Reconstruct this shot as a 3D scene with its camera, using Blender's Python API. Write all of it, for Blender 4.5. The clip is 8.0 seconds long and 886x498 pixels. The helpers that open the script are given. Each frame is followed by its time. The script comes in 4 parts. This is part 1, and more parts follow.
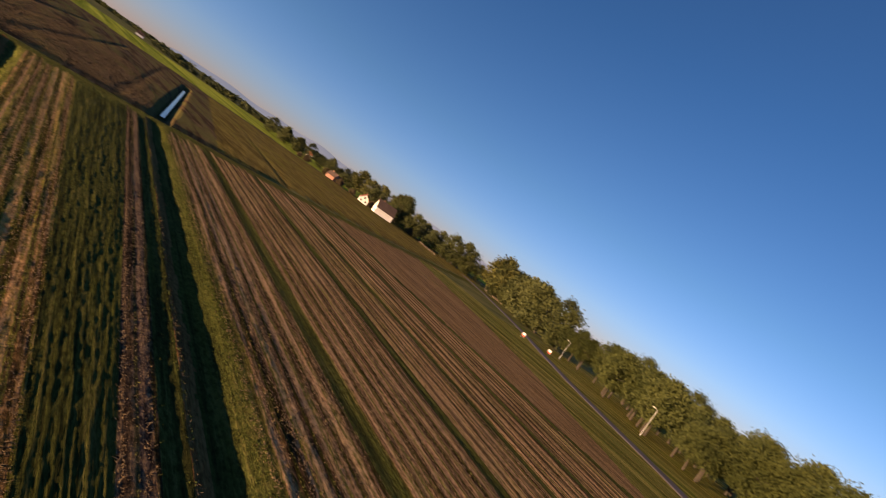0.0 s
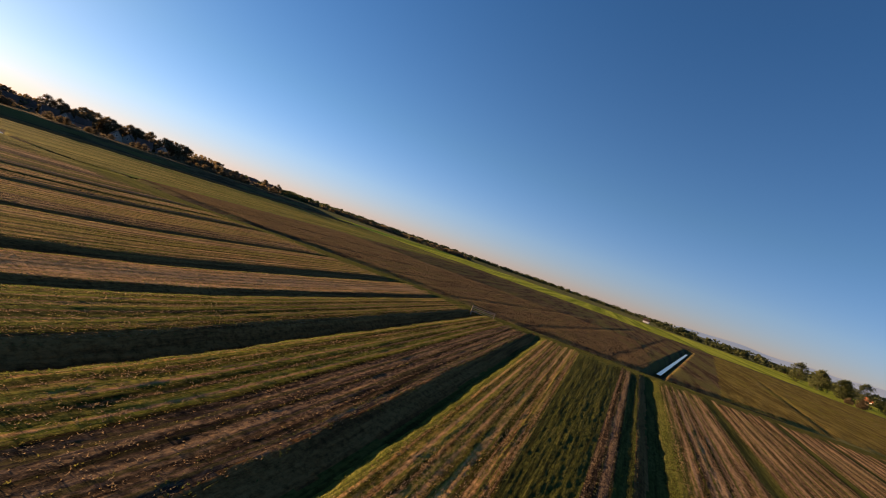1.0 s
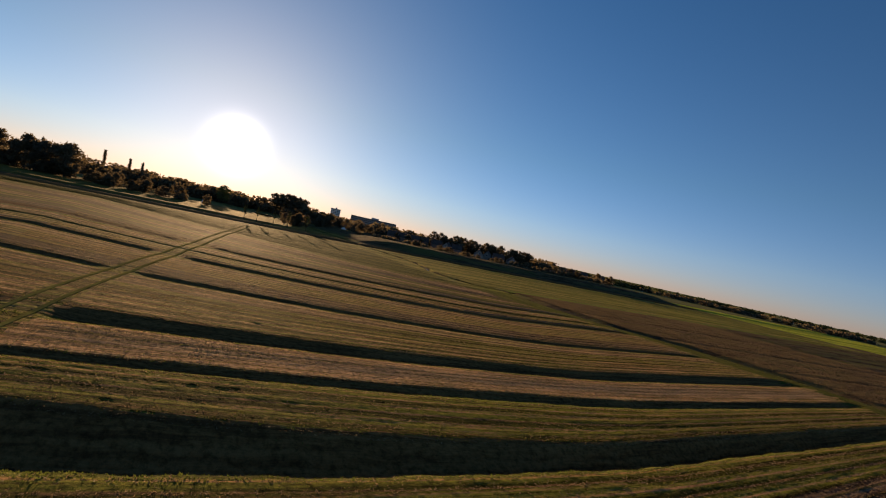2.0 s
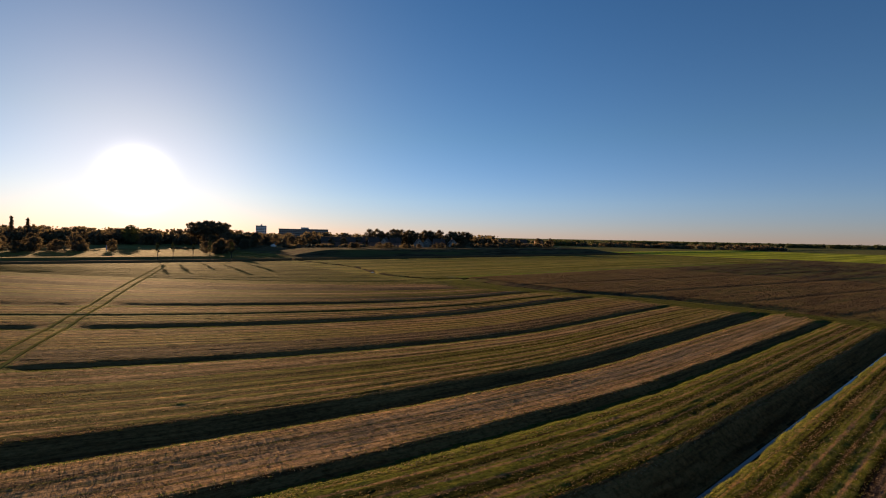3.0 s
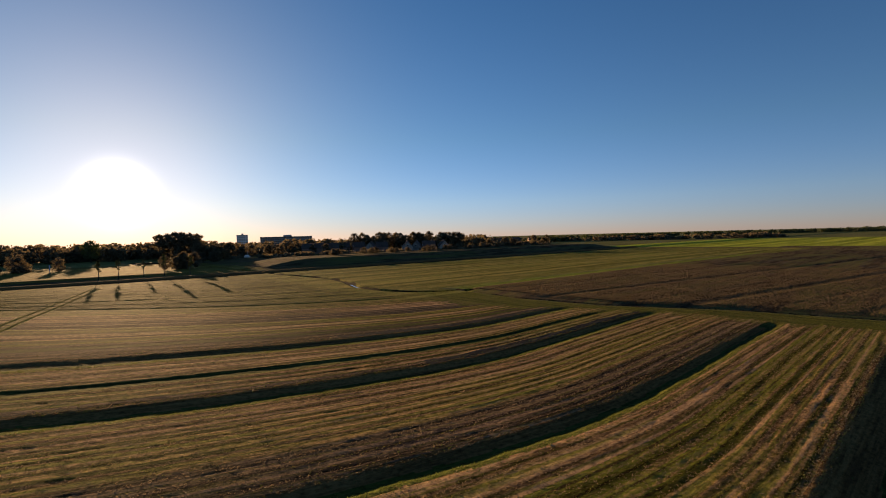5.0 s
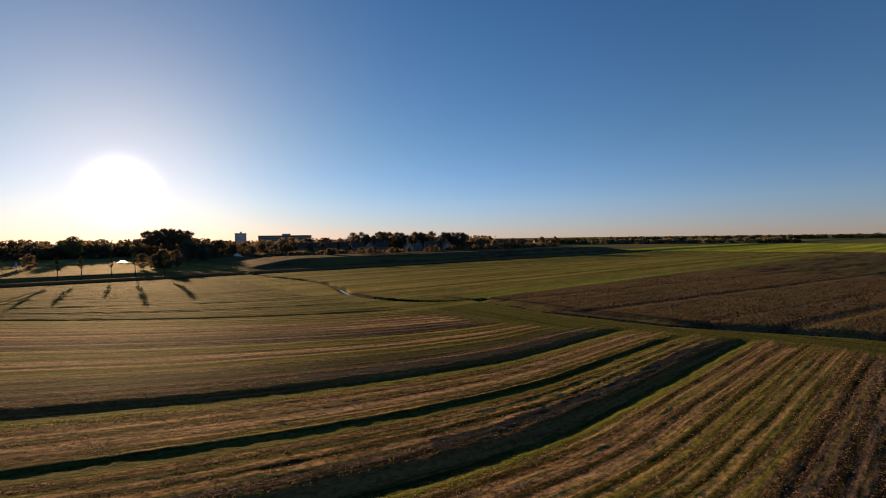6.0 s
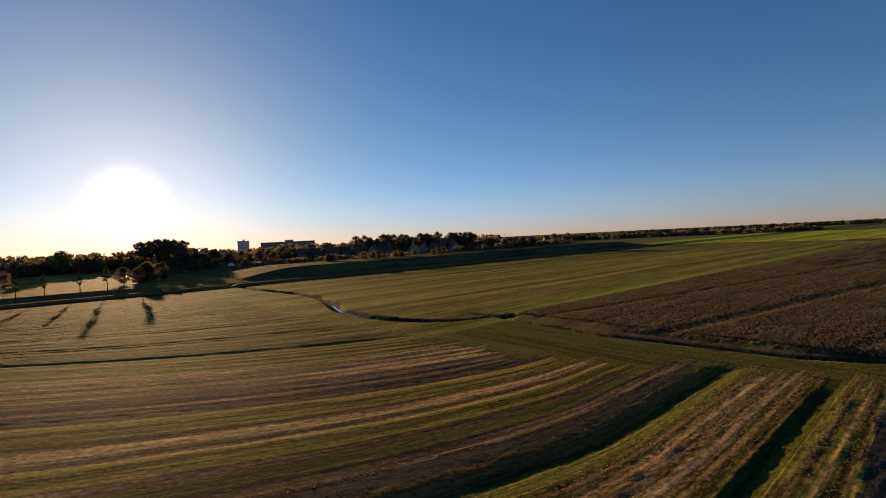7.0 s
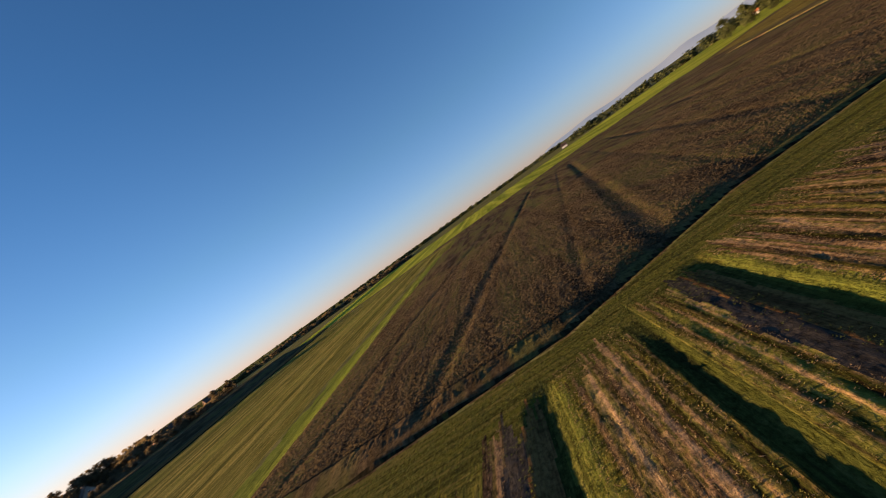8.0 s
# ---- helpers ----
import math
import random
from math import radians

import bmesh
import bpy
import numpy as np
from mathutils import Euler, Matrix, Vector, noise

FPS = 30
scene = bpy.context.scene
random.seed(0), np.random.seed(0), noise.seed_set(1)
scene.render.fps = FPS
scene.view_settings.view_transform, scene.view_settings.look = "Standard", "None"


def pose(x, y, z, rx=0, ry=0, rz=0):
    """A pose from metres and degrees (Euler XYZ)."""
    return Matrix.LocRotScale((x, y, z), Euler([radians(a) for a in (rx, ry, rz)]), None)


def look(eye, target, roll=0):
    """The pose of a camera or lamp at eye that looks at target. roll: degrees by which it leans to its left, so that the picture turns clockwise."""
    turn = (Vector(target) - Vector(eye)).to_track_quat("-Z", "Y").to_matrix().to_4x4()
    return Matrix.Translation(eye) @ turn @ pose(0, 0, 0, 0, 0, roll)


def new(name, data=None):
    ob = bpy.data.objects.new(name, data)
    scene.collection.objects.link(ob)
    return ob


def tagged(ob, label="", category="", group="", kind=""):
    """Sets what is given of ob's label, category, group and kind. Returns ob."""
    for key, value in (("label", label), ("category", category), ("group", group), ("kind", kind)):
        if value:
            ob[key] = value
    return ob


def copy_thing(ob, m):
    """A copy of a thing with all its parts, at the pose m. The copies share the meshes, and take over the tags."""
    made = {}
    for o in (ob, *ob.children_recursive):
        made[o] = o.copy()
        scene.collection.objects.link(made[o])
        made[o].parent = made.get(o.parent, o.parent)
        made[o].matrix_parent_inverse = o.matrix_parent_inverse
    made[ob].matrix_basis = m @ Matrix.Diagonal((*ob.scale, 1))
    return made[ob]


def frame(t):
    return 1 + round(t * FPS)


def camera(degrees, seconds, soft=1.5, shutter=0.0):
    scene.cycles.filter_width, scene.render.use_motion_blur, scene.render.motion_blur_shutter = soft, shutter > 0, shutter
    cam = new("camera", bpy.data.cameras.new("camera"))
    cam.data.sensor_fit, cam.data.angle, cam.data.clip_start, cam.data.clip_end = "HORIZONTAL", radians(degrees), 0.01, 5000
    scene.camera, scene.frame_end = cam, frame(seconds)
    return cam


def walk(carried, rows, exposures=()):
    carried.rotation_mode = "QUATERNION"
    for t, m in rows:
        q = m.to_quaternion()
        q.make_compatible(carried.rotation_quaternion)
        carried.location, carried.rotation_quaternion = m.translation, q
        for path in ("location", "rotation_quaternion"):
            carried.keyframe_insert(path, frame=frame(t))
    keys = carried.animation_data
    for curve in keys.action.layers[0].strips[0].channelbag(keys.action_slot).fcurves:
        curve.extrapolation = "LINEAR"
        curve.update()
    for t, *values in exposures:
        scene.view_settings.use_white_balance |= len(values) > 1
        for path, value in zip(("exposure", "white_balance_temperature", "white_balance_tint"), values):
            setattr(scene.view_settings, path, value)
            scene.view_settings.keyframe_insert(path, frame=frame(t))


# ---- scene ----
# ---- camera and its walk ----
cam = camera(86.0, 8.0, 1.0, 0.05)


def fly(x, y, z, heading, pitch, roll):
    """A camera pose from its place, compass heading (0 along +y, clockwise), pitch and lean to the left, in degrees."""
    return pose(x, y, z, 90 + pitch, 0, -heading) @ pose(0, 0, 0, 0, 0, roll)


PATH = [
    (0, 6.86, -0.84, 10.47, 43.50, -0.85, 35.23),
    (0.1, 7.95, 0.36, 9.91, 31.80, -1.01, 35.91),
    (0.2, 9.01, 1.45, 9.42, 20.10, -1.37, 36.30),
    (0.3, 9.94, 2.42, 9.04, 8.40, -2.02, 35.68),
    (0.4, 10.47, 3.44, 8.75, -3.30, -1.83, 34.37),
    (0.5, 11.00, 4.47, 8.46, -15.00, -2.00, 32.65),
    (0.6, 11.31, 4.29, 8.54, -19.60, -1.07, 29.66),
    (0.7, 11.62, 4.11, 8.61, -20.79, -0.53, 26.71),
    (1, 12.14, 2.62, 8.73, -19.30, -0.46, 19.39),
    (1.1, 11.95, 0.87, 8.93, -19.90, -0.60, 18.05),
    (1.2, 11.75, -0.87, 9.12, -25.11, -0.74, 17.54),
    (1.3, 11.80, -2.76, 9.42, -35.93, -1.71, 20.70),
    (1.4, 12.14, -4.63, 9.70, -46.94, -2.92, 24.46),
    (1.5, 12.74, -6.47, 9.84, -57.95, -3.63, 28.11),
    (1.6, 13.46, -7.21, 9.90, -63.62, -2.55, 25.31),
    (1.7, 14.18, -7.94, 9.97, -65.24, -1.49, 22.51),
    (2, 11.46, -7.51, 10.24, -58.39, -1.10, 12.52),
    (2.2, 9.59, -7.73, 11.16, -55.62, -1.74, 7.93),
    (3.5, 0.34, -1.12, 11.02, -49.78, -1.35, -0.65),
    (4, -5.28, 2.50, 10.89, -49.30, -1.39, -2.43),
    (4.5, -10.39, 5.89, 11.44, -49.36, -1.49, -2.05),
    (6, -31.07, 21.30, 10.59, -49.62, -1.31, -0.76),
    (6.5, -38.33, 27.12, 10.54, -49.92, -1.34, -0.82),
    (7, -45.10, 31.88, 10.75, -50.32, -1.23, -2.81),
    (7.2, -47.34, 33.44, 11.26, -51.57, -1.21, -7.54),
    (7.5, -50.04, 35.76, 11.84, -51.60, -1.48, -19.11),
    (7.7, -52.60, 39.65, 11.59, -39.31, -2.19, -30.87),
    (7.9, -54.74, 43.99, 10.89, -17.64, -2.07, -35.96),
    (8, -55.47, 46.07, 10.37, -7.48, -2.31, -35.62),
]
walk(cam, [(t, fly(*row)) for t, *row in PATH], [(t, e + 0.08, 6580 + 180 * min(1.0, t / 1.5), 17 + 8 * max(0.0, 1.0 - t / 1.5)) for t, e in ((0.0, 1.4), (0.5, 1.6), (1.0, 1.5), (1.5, 1.2), (2.2, 1.0), (3.5, 1.1), (4.6, 1.1), (6.0, 1.05), (7.2, 1.05), (7.55, 1.05), (8.0, 1.7))])

# ---- daylight: a low evening sun in a clear sky ----
SUN_AZ, SUN_EL = -83.6, 5.2        # degrees: clockwise from +y, and above the horizon
TO_SUN = Vector((math.sin(radians(SUN_AZ)) * math.cos(radians(SUN_EL)), math.cos(radians(SUN_AZ)) * math.cos(radians(SUN_EL)), math.sin(radians(SUN_EL))))
AUREOLE, INNER, AROUND_SUN = (1.35, 1.08, 0.82), (1.5, 0.95, 0.6), (20.0, 18.0, 16.0)
world = bpy.data.worlds.new("evening_sky")
scene.world = world
world.use_nodes = True
wn = world.node_tree.nodes
sky = wn.new("ShaderNodeTexSky")
sky.sky_type = "NISHITA"
sky.sun_disc = False
sky.sun_elevation, sky.sun_rotation = radians(SUN_EL), radians(SUN_AZ)
sky.air_density, sky.dust_density, sky.ozone_density = 0.8, 0.02, 3.2
wn["Background"].inputs["Strength"].default_value = 0.08
wl = world.node_tree.links


def sky_math(op, a, b, out="Vector"):
    m = wn.new("ShaderNodeVectorMath")
    m.operation = op
    for s, v in ((m.inputs[0], a), (m.inputs[1], b)):
        if isinstance(v, bpy.types.NodeSocket):
            wl.new(v, s)
        else:
            s.default_value = v
    return m.outputs[out]


def sky_power(a, e):
    m = wn.new("ShaderNodeMath")
    m.operation = "POWER"
    wl.new(a, m.inputs[0])
    m.inputs[1].default_value = e
    return m.outputs[0]


# thin haze low over the land, and the sun's aureole
up = wn.new("ShaderNodeTexCoord").outputs["Generated"]
split = wn.new("ShaderNodeSeparateXYZ")
wl.new(up, split.inputs[0])
tint = wn.new("ShaderNodeValToRGB")
wl.new(split.outputs["Z"], tint.inputs["Fac"])
te = tint.color_ramp.elements
te.new(0.07)
te.new(0.2)
for el, (p, c) in zip(te, ((0.0, (0.76, 0.67, 1.0)), (0.07, (0.88, 0.8, 0.95)), (0.2, (0.78, 0.815, 0.84)), (0.5, (0.56, 0.78, 0.86)))):
    el.position, el.color = p, (*c, 1)
toward = sky_math("MAXIMUM", sky_math("DOT_PRODUCT", up, TO_SUN, "Value"), (0.0, 0.0, 0.0))
ts = wn.new("ShaderNodeSeparateXYZ")
wl.new(toward, ts.inputs[0])
glow = sky_math("MULTIPLY", sky_power(ts.outputs[0], 17.0), AUREOLE)
ring = sky_math("MULTIPLY", sky_power(ts.outputs[0], 60.0), INNER)
disc = sky_math("MULTIPLY", sky_power(ts.outputs[0], 1700.0), AROUND_SUN)
warm = sky_math("SUBTRACT", (1.0, 1.0, 1.0), sky_math("MULTIPLY", sky_power(ts.outputs[0], 10.0), (-0.12, 0.0, 0.16)))
total = sky_math("ADD", sky_math("MULTIPLY", sky_math("MULTIPLY", sky.outputs["Color"], tint.outputs["Color"]), warm), sky_math("ADD", sky_math("ADD", glow, ring), disc))
wl.new(total, wn["Background"].inputs["Color"])
sun_data = bpy.data.lights.new("sun", "SUN")
sun_data.energy, sun_data.angle, sun_data.color = 5.0, radians(0.6), (1.0, 0.66, 0.33)
sun = new("sun", sun_data)
sun.matrix_world = look((0, 0, 60), Vector((0, 0, 60)) - TO_SUN)


# ---- materials ----
def material(name, rough=0.9):
    m = bpy.data.materials.new(name)
    m.use_nodes = True
    n, l = m.node_tree.nodes, m.node_tree.links
    b = n["Principled BSDF"]
    b.inputs["Roughness"].default_value = rough
    b.inputs["Specular IOR Level"].default_value = 0.2
    return m, n, l, b


def noise_tex(n, l, vec, scale, detail=4.0, rough=0.6):
    t = n.new("ShaderNodeTexNoise")
    t.inputs["Scale"].default_value, t.inputs["Detail"].default_value, t.inputs["Roughness"].default_value = scale, detail, rough
    l.new(vec, t.inputs["Vector"])
    return t.outputs["Fac"]


def ramp(n, l, fac, stops):
    r = n.new("ShaderNodeValToRGB")
    e = r.color_ramp.elements
    while len(e) < len(stops):
        e.new(0.5)
    for el, (p, c) in zip(e, stops):
        el.position, el.color = p, (*c, 1)
    l.new(fac, r.inputs["Fac"])
    return r.outputs["Color"]


def mixed(n, l, fac, a, b, mode="MIX"):
    m = n.new("ShaderNodeMix")
    m.data_type, m.blend_type = "RGBA", mode
    for s, v in ((m.inputs[0], fac), (m.inputs[6], a), (m.inputs[7], b)):
        if isinstance(v, bpy.types.NodeSocket):
            l.new(v, s)
        else:
            s.default_value = v if isinstance(v, float) else (*v, 1)
    return m.outputs[2]


def calc(n, l, op, a, b=0.0, clamp=False):
    m = n.new("ShaderNodeMath")
    m.operation, m.use_clamp = op, clamp
    for s, v in ((m.inputs[0], a), (m.inputs[1], b)):
        if isinstance(v, bpy.types.NodeSocket):
            l.new(v, s)
        else:
            s.default_value = v
    return m.outputs[0]


def bumped(n, l, bsdf, height, dist, strength=1.0):
    b = n.new("ShaderNodeBump")
    b.inputs["Distance"].default_value, b.inputs["Strength"].default_value = dist, strength
    l.new(height, b.inputs["Height"])
    l.new(b.outputs["Normal"], bsdf.inputs["Normal"])


def stretched(n, l, sx, sy, sz=1.0):
    """The field coordinates (across and along the strips), stretched."""
    u = n.new("ShaderNodeUVMap")
    u.uv_map = "field"
    m = n.new("ShaderNodeMapping")
    m.inputs["Scale"].default_value = (sx, sy, sz)
    l.new(u.outputs["UV"], m.inputs["Vector"])
    return m.outputs["Vector"]


def row_line(n, l, pitch=8.0):
    """The mower's rows, not quite even."""
    u = n.new("ShaderNodeUVMap")
    u.uv_map = "field"
    s = n.new("ShaderNodeSeparateXYZ")
    l.new(u.outputs["UV"], s.inputs[0])
    x = s.outputs["X"]
    slow = calc(n, l, "MULTIPLY", calc(n, l, "SINE", calc(n, l, "MULTIPLY", x, 0.9)), 1.3)
    wide = calc(n, l, "SINE", calc(n, l, "ADD", calc(n, l, "MULTIPLY", x, pitch), calc(n, l, "MULTIPLY", calc(n, l, "SINE", calc(n, l, "MULTIPLY", x, 0.9)), 0.5)))
    thin = calc(n, l, "SINE", calc(n, l, "SUBTRACT", calc(n, l, "MULTIPLY", x, pitch * 2.3), slow))
    return calc(n, l, "ADD", wide, calc(n, l, "MULTIPLY", thin, 0.7))


def field_material(name, stops, dark, green, amount=0.5, rows=0.9, relief=0.12, athwart=False, mown=False, broad=0.0, pitch=8.0, drill=0.0):
    """Mown or rough grassland with rows along the strips: stops for the swath colours, dark for the gaps, green for the regrowth."""
    m, n, l, b = material(name, 0.95)
    b.inputs["Specular IOR Level"].default_value = 0.007
    b.inputs["Specular Tint"].default_value = (1.0, 0.68, 0.34, 1.0)
    s1, s2 = ((0.02, rows), (0.11, rows * 2.6)) if athwart else ((rows, 0.02), (rows * 2.6, 0.11))
    rowv = noise_tex(n, l, stretched(n, l, *s1), 1.0, 3.0, 0.65)
    rows2 = noise_tex(n, l, stretched(n, l, *s2), 1.0, 3.0, 0.7)
    fine = noise_tex(n, l, stretched(n, l, 3.0, 1.1), 2.0, 5.0, 0.75)
    patch = noise_tex(n, l, stretched(n, l, 0.05, 0.03), 1.0, 4.0, 0.6)
    mixv = calc(n, l, "ADD", calc(n, l, "MULTIPLY", rowv, 0.3), calc(n, l, "ADD", calc(n, l, "MULTIPLY", rows2, 0.38), calc(n, l, "MULTIPLY", fine, 0.32)))
    base = ramp(n, l, mixv, [(0.5 + (p - 0.5) * 0.28, c) for p, c in stops])
    gap = calc(n, l, "MULTIPLY", calc(n, l, "SUBTRACT", 0.46, calc(n, l, "ADD", calc(n, l, "MULTIPLY", rowv, 0.4), calc(n, l, "MULTIPLY", rows2, 0.6))), 14.0, True)
    c = mixed(n, l, calc(n, l, "MULTIPLY", gap, 0.55), base, dark)
    g = calc(n, l, "MULTIPLY", calc(n, l, "SUBTRACT", calc(n, l, "ADD", calc(n, l, "MULTIPLY", patch, 0.7), calc(n, l, "MULTIPLY", rowv, 0.9)), 1.05 - amount * 0.5), 6.0, True)
    c = mixed(n, l, calc(n, l, "MULTIPLY", g, 0.85), c, green)
    if mown:
        breaks = noise_tex(n, l, stretched(n, l, 1.3, 0.35), 1.0, 5.0, 0.7)
        wild = calc(n, l, "ADD", calc(n, l, "ADD", rowv, calc(n, l, "MULTIPLY", fine, 0.8)), breaks)
        line = calc(n, l, "ADD", row_line(n, l, pitch), calc(n, l, "MULTIPLY", calc(n, l, "SUBTRACT", wild, 1.4), 4.2))
        c = mixed(n, l, calc(n, l, "MULTIPLY", calc(n, l, "SUBTRACT", calc(n, l, "MULTIPLY", line, -1.0), 0.15), amount * 1.5, True), c, green)
        c = mixed(n, l, calc(n, l, "MULTIPLY", calc(n, l, "SUBTRACT", calc(n, l, "MULTIPLY", line, -1.0), 0.45), 0.25 + amount * 0.5, True), c, dark)
        c = mixed(n, l, calc(n, l, "MULTIPLY", calc(n, l, "SUBTRACT", line, 0.5), 0.6, True), c, stops[-1][1])
    if broad:
        swath = noise_tex(n, l, stretched(n, l, broad, 0.003), 1.0, 3.0, 0.6)
        c = mixed(n, l, 0.9, c, ramp(n, l, swath, [(0.36, (0.5, 0.58, 0.48)), (0.5, (0.95, 0.95, 0.95)), (0.62, (1.5, 1.38, 1.4))]), "MULTIPLY")
    clump = noise_tex(n, l, stretched(n, l, 1.7, 1.0), 2.2, 5.0, 0.75)
    c = mixed(n, l, 0.85, c, ramp(n, l, clump, [(0.38, (0.4, 0.39, 0.38)), (0.52, (0.92, 0.92, 0.92)), (0.64, (1.0, 1.0, 1.0))]), "MULTIPLY")
    if drill:
        # gaps the mower left between rows, with their shade put into the colour
        u = n.new("ShaderNodeUVMap")
        u.uv_map = "field"
        s = n.new("ShaderNodeSeparateXYZ")
        l.new(u.outputs["UV"], s.inputs[0])
        drift = calc(n, l, "MULTIPLY", noise_tex(n, l, stretched(n, l, 0.35, 0.06), 1.0, 4.0, 0.7), 9.0)
        wave = calc(n, l, "SINE", calc(n, l, "ADD", calc(n, l, "MULTIPLY", s.outputs["X"], drill), drift))
        wave = calc(n, l, "ADD", wave, calc(n, l, "MULTIPLY", calc(n, l, "SUBTRACT", fine, 0.5), 2.5))
        c = mixed(n, l, 0.9, c, ramp(n, l, calc(n, l, "ADD", calc(n, l, "MULTIPLY", wave, 0.35), 0.5), [(0.2, (0.3, 0.3, 0.3)), (0.46, (0.82, 0.83, 0.81)), (0.8, (1.22, 1.2, 1.18))]), "MULTIPLY")
    l.new(c, b.inputs["Base Color"])
    h = calc(n, l, "ADD", calc(n, l, "ADD", rowv, rows2), calc(n, l, "MULTIPLY", fine, 1.2))
    bumped(n, l, b, h, relief)
    return m


HAY = field_material("mown_hay", [(0.3, (0.116, 0.069, 0.025)), (0.5, (0.330, 0.190, 0.076)), (0.7, (0.563, 0.332, 0.152))], (0.065, 0.045, 0.019), (0.181, 0.184, 0.029), 0.68, mown=True, drill=5.6)
PINK = field_material("dry_stubble", [(0.3, (0.123, 0.072, 0.035)), (0.5, (0.319, 0.188, 0.093)), (0.7, (0.475, 0.305, 0.152))], (0.069, 0.051, 0.019), (0.158, 0.163, 0.024), 0.42, mown=True, drill=4.4)
GREENER = field_material("green_stubble", [(0.3, (0.077, 0.055, 0.017)), (0.5, (0.187, 0.121, 0.035)), (0.7, (0.355, 0.199, 0.097))], (0.045, 0.032, 0.011), (0.147, 0.160, 0.021), 0.85, mown=True, drill=4.2)
BANK = field_material("bank_grass", [(0.3, (0.053, 0.057, 0.013)), (0.5, (0.095, 0.103, 0.022)), (0.7, (0.180, 0.168, 0.044))], (0.040, 0.040, 0.012), (0.111, 0.132, 0.024), 0.5, 1.5)
LANE = field_material("lane_grass", [(0.3, (0.050, 0.055, 0.013)), (0.5, (0.092, 0.093, 0.020)), (0.7, (0.144, 0.124, 0.036))], (0.050, 0.046, 0.013), (0.092, 0.097, 0.016), 0.5, 0.8, 0.12, True)
MEADOW = field_material("meadow", [(0.3, (0.092, 0.087, 0.018)), (0.5, (0.184, 0.164, 0.037)), (0.7, (0.285, 0.241, 0.069))], (0.083, 0.078, 0.018), (0.120, 0.152, 0.022), 0.5, 0.35, 0.2, mown=True, broad=0.28)
BRIGHT = field_material("bright_meadow", [(0.3, (0.229, 0.270, 0.023)), (0.5, (0.312, 0.360, 0.035)), (0.7, (0.395, 0.405, 0.070))], (0.208, 0.244, 0.023), (0.291, 0.360, 0.035), 0.5, 0.3, 0.2, broad=0.1)
REEDBED = field_material("reed_bed", [(0.3, (0.054, 0.039, 0.021)), (0.5, (0.108, 0.076, 0.04)), (0.7, (0.17, 0.118, 0.062))], (0.062, 0.039, 0.021), (0.125, 0.12, 0.038), 0.6, 0.25, 0.16)
PEAT = field_material("ditch_mud", [(0.3, (0.019, 0.017, 0.010)), (0.6, (0.039, 0.034, 0.018)), (0.8, (0.058, 0.062, 0.018))], (0.016, 0.014, 0.010), (0.046, 0.052, 0.013), 0.3)
FAR = field_material("distant_land", [(0.3, (0.104, 0.111, 0.033)), (0.5, (0.169, 0.163, 0.052)), (0.7, (0.234, 0.208, 0.072))], (0.091, 0.098, 0.033), (0.156, 0.182, 0.033), 0.4, 0.01, 0.02)


def plain(name, color, rough=0.85, vary=0.25, scale=3.0, metal=0.0):
    m, n, l, b = material(name, rough)
    g = n.new("ShaderNodeNewGeometry")
    o = n.new("ShaderNodeObjectInfo")
    f1 = noise_tex(n, l, g.outputs["Position"], scale, 5.0)
    f2 = noise_tex(n, l, g.outputs["Position"], scale * 0.12, 2.0)
    f = calc(n, l, "ADD", calc(n, l, "MULTIPLY", f1, 0.5), calc(n, l, "MULTIPLY", f2, 0.5))
    lo = tuple(v * (1 - vary) for v in color)
    hi = tuple(min(v * (1 + vary), 1.0) for v in color)
    l.new(ramp(n, l, f, [(0.35, lo), (0.65, hi)]), b.inputs["Base Color"])
    b.inputs["Metallic"].default_value = metal
    bumped(n, l, b, f1, 0.01)
    return m


def leafy(name, dark, light, through_light=0.5):
    """Foliage: each clump varies, and light shines a little through the leaves."""
    m, n, l, b = material(name, 0.7)
    g = n.new("ShaderNodeNewGeometry")
    o = n.new("ShaderNodeObjectInfo")
    clumps = noise_tex(n, l, g.outputs["Position"], 0.12, 3.0)
    f = calc(n, l, "ADD", calc(n, l, "MULTIPLY", g.outputs["Random Per Island"], 0.5), calc(n, l, "ADD", calc(n, l, "MULTIPLY", o.outputs["Random"], 0.2), calc(n, l, "MULTIPLY", calc(n, l, "SUBTRACT", clumps, 0.4), 1.8)))
    c = ramp(n, l, f, [(0.1, dark), (0.9, light)])
    l.new(c, b.inputs["Base Color"])
    t = n.new("ShaderNodeBsdfTranslucent")
    l.new(c, t.inputs["Color"])
    mix = n.new("ShaderNodeMixShader")
    mix.inputs["Fac"].default_value = through_light
    l.new(b.outputs["BSDF"], mix.inputs[1])
    l.new(t.outputs["BSDF"], mix.inputs[2])
    l.new(mix.outputs["Shader"], n["Material Output"].inputs["Surface"])
    return m


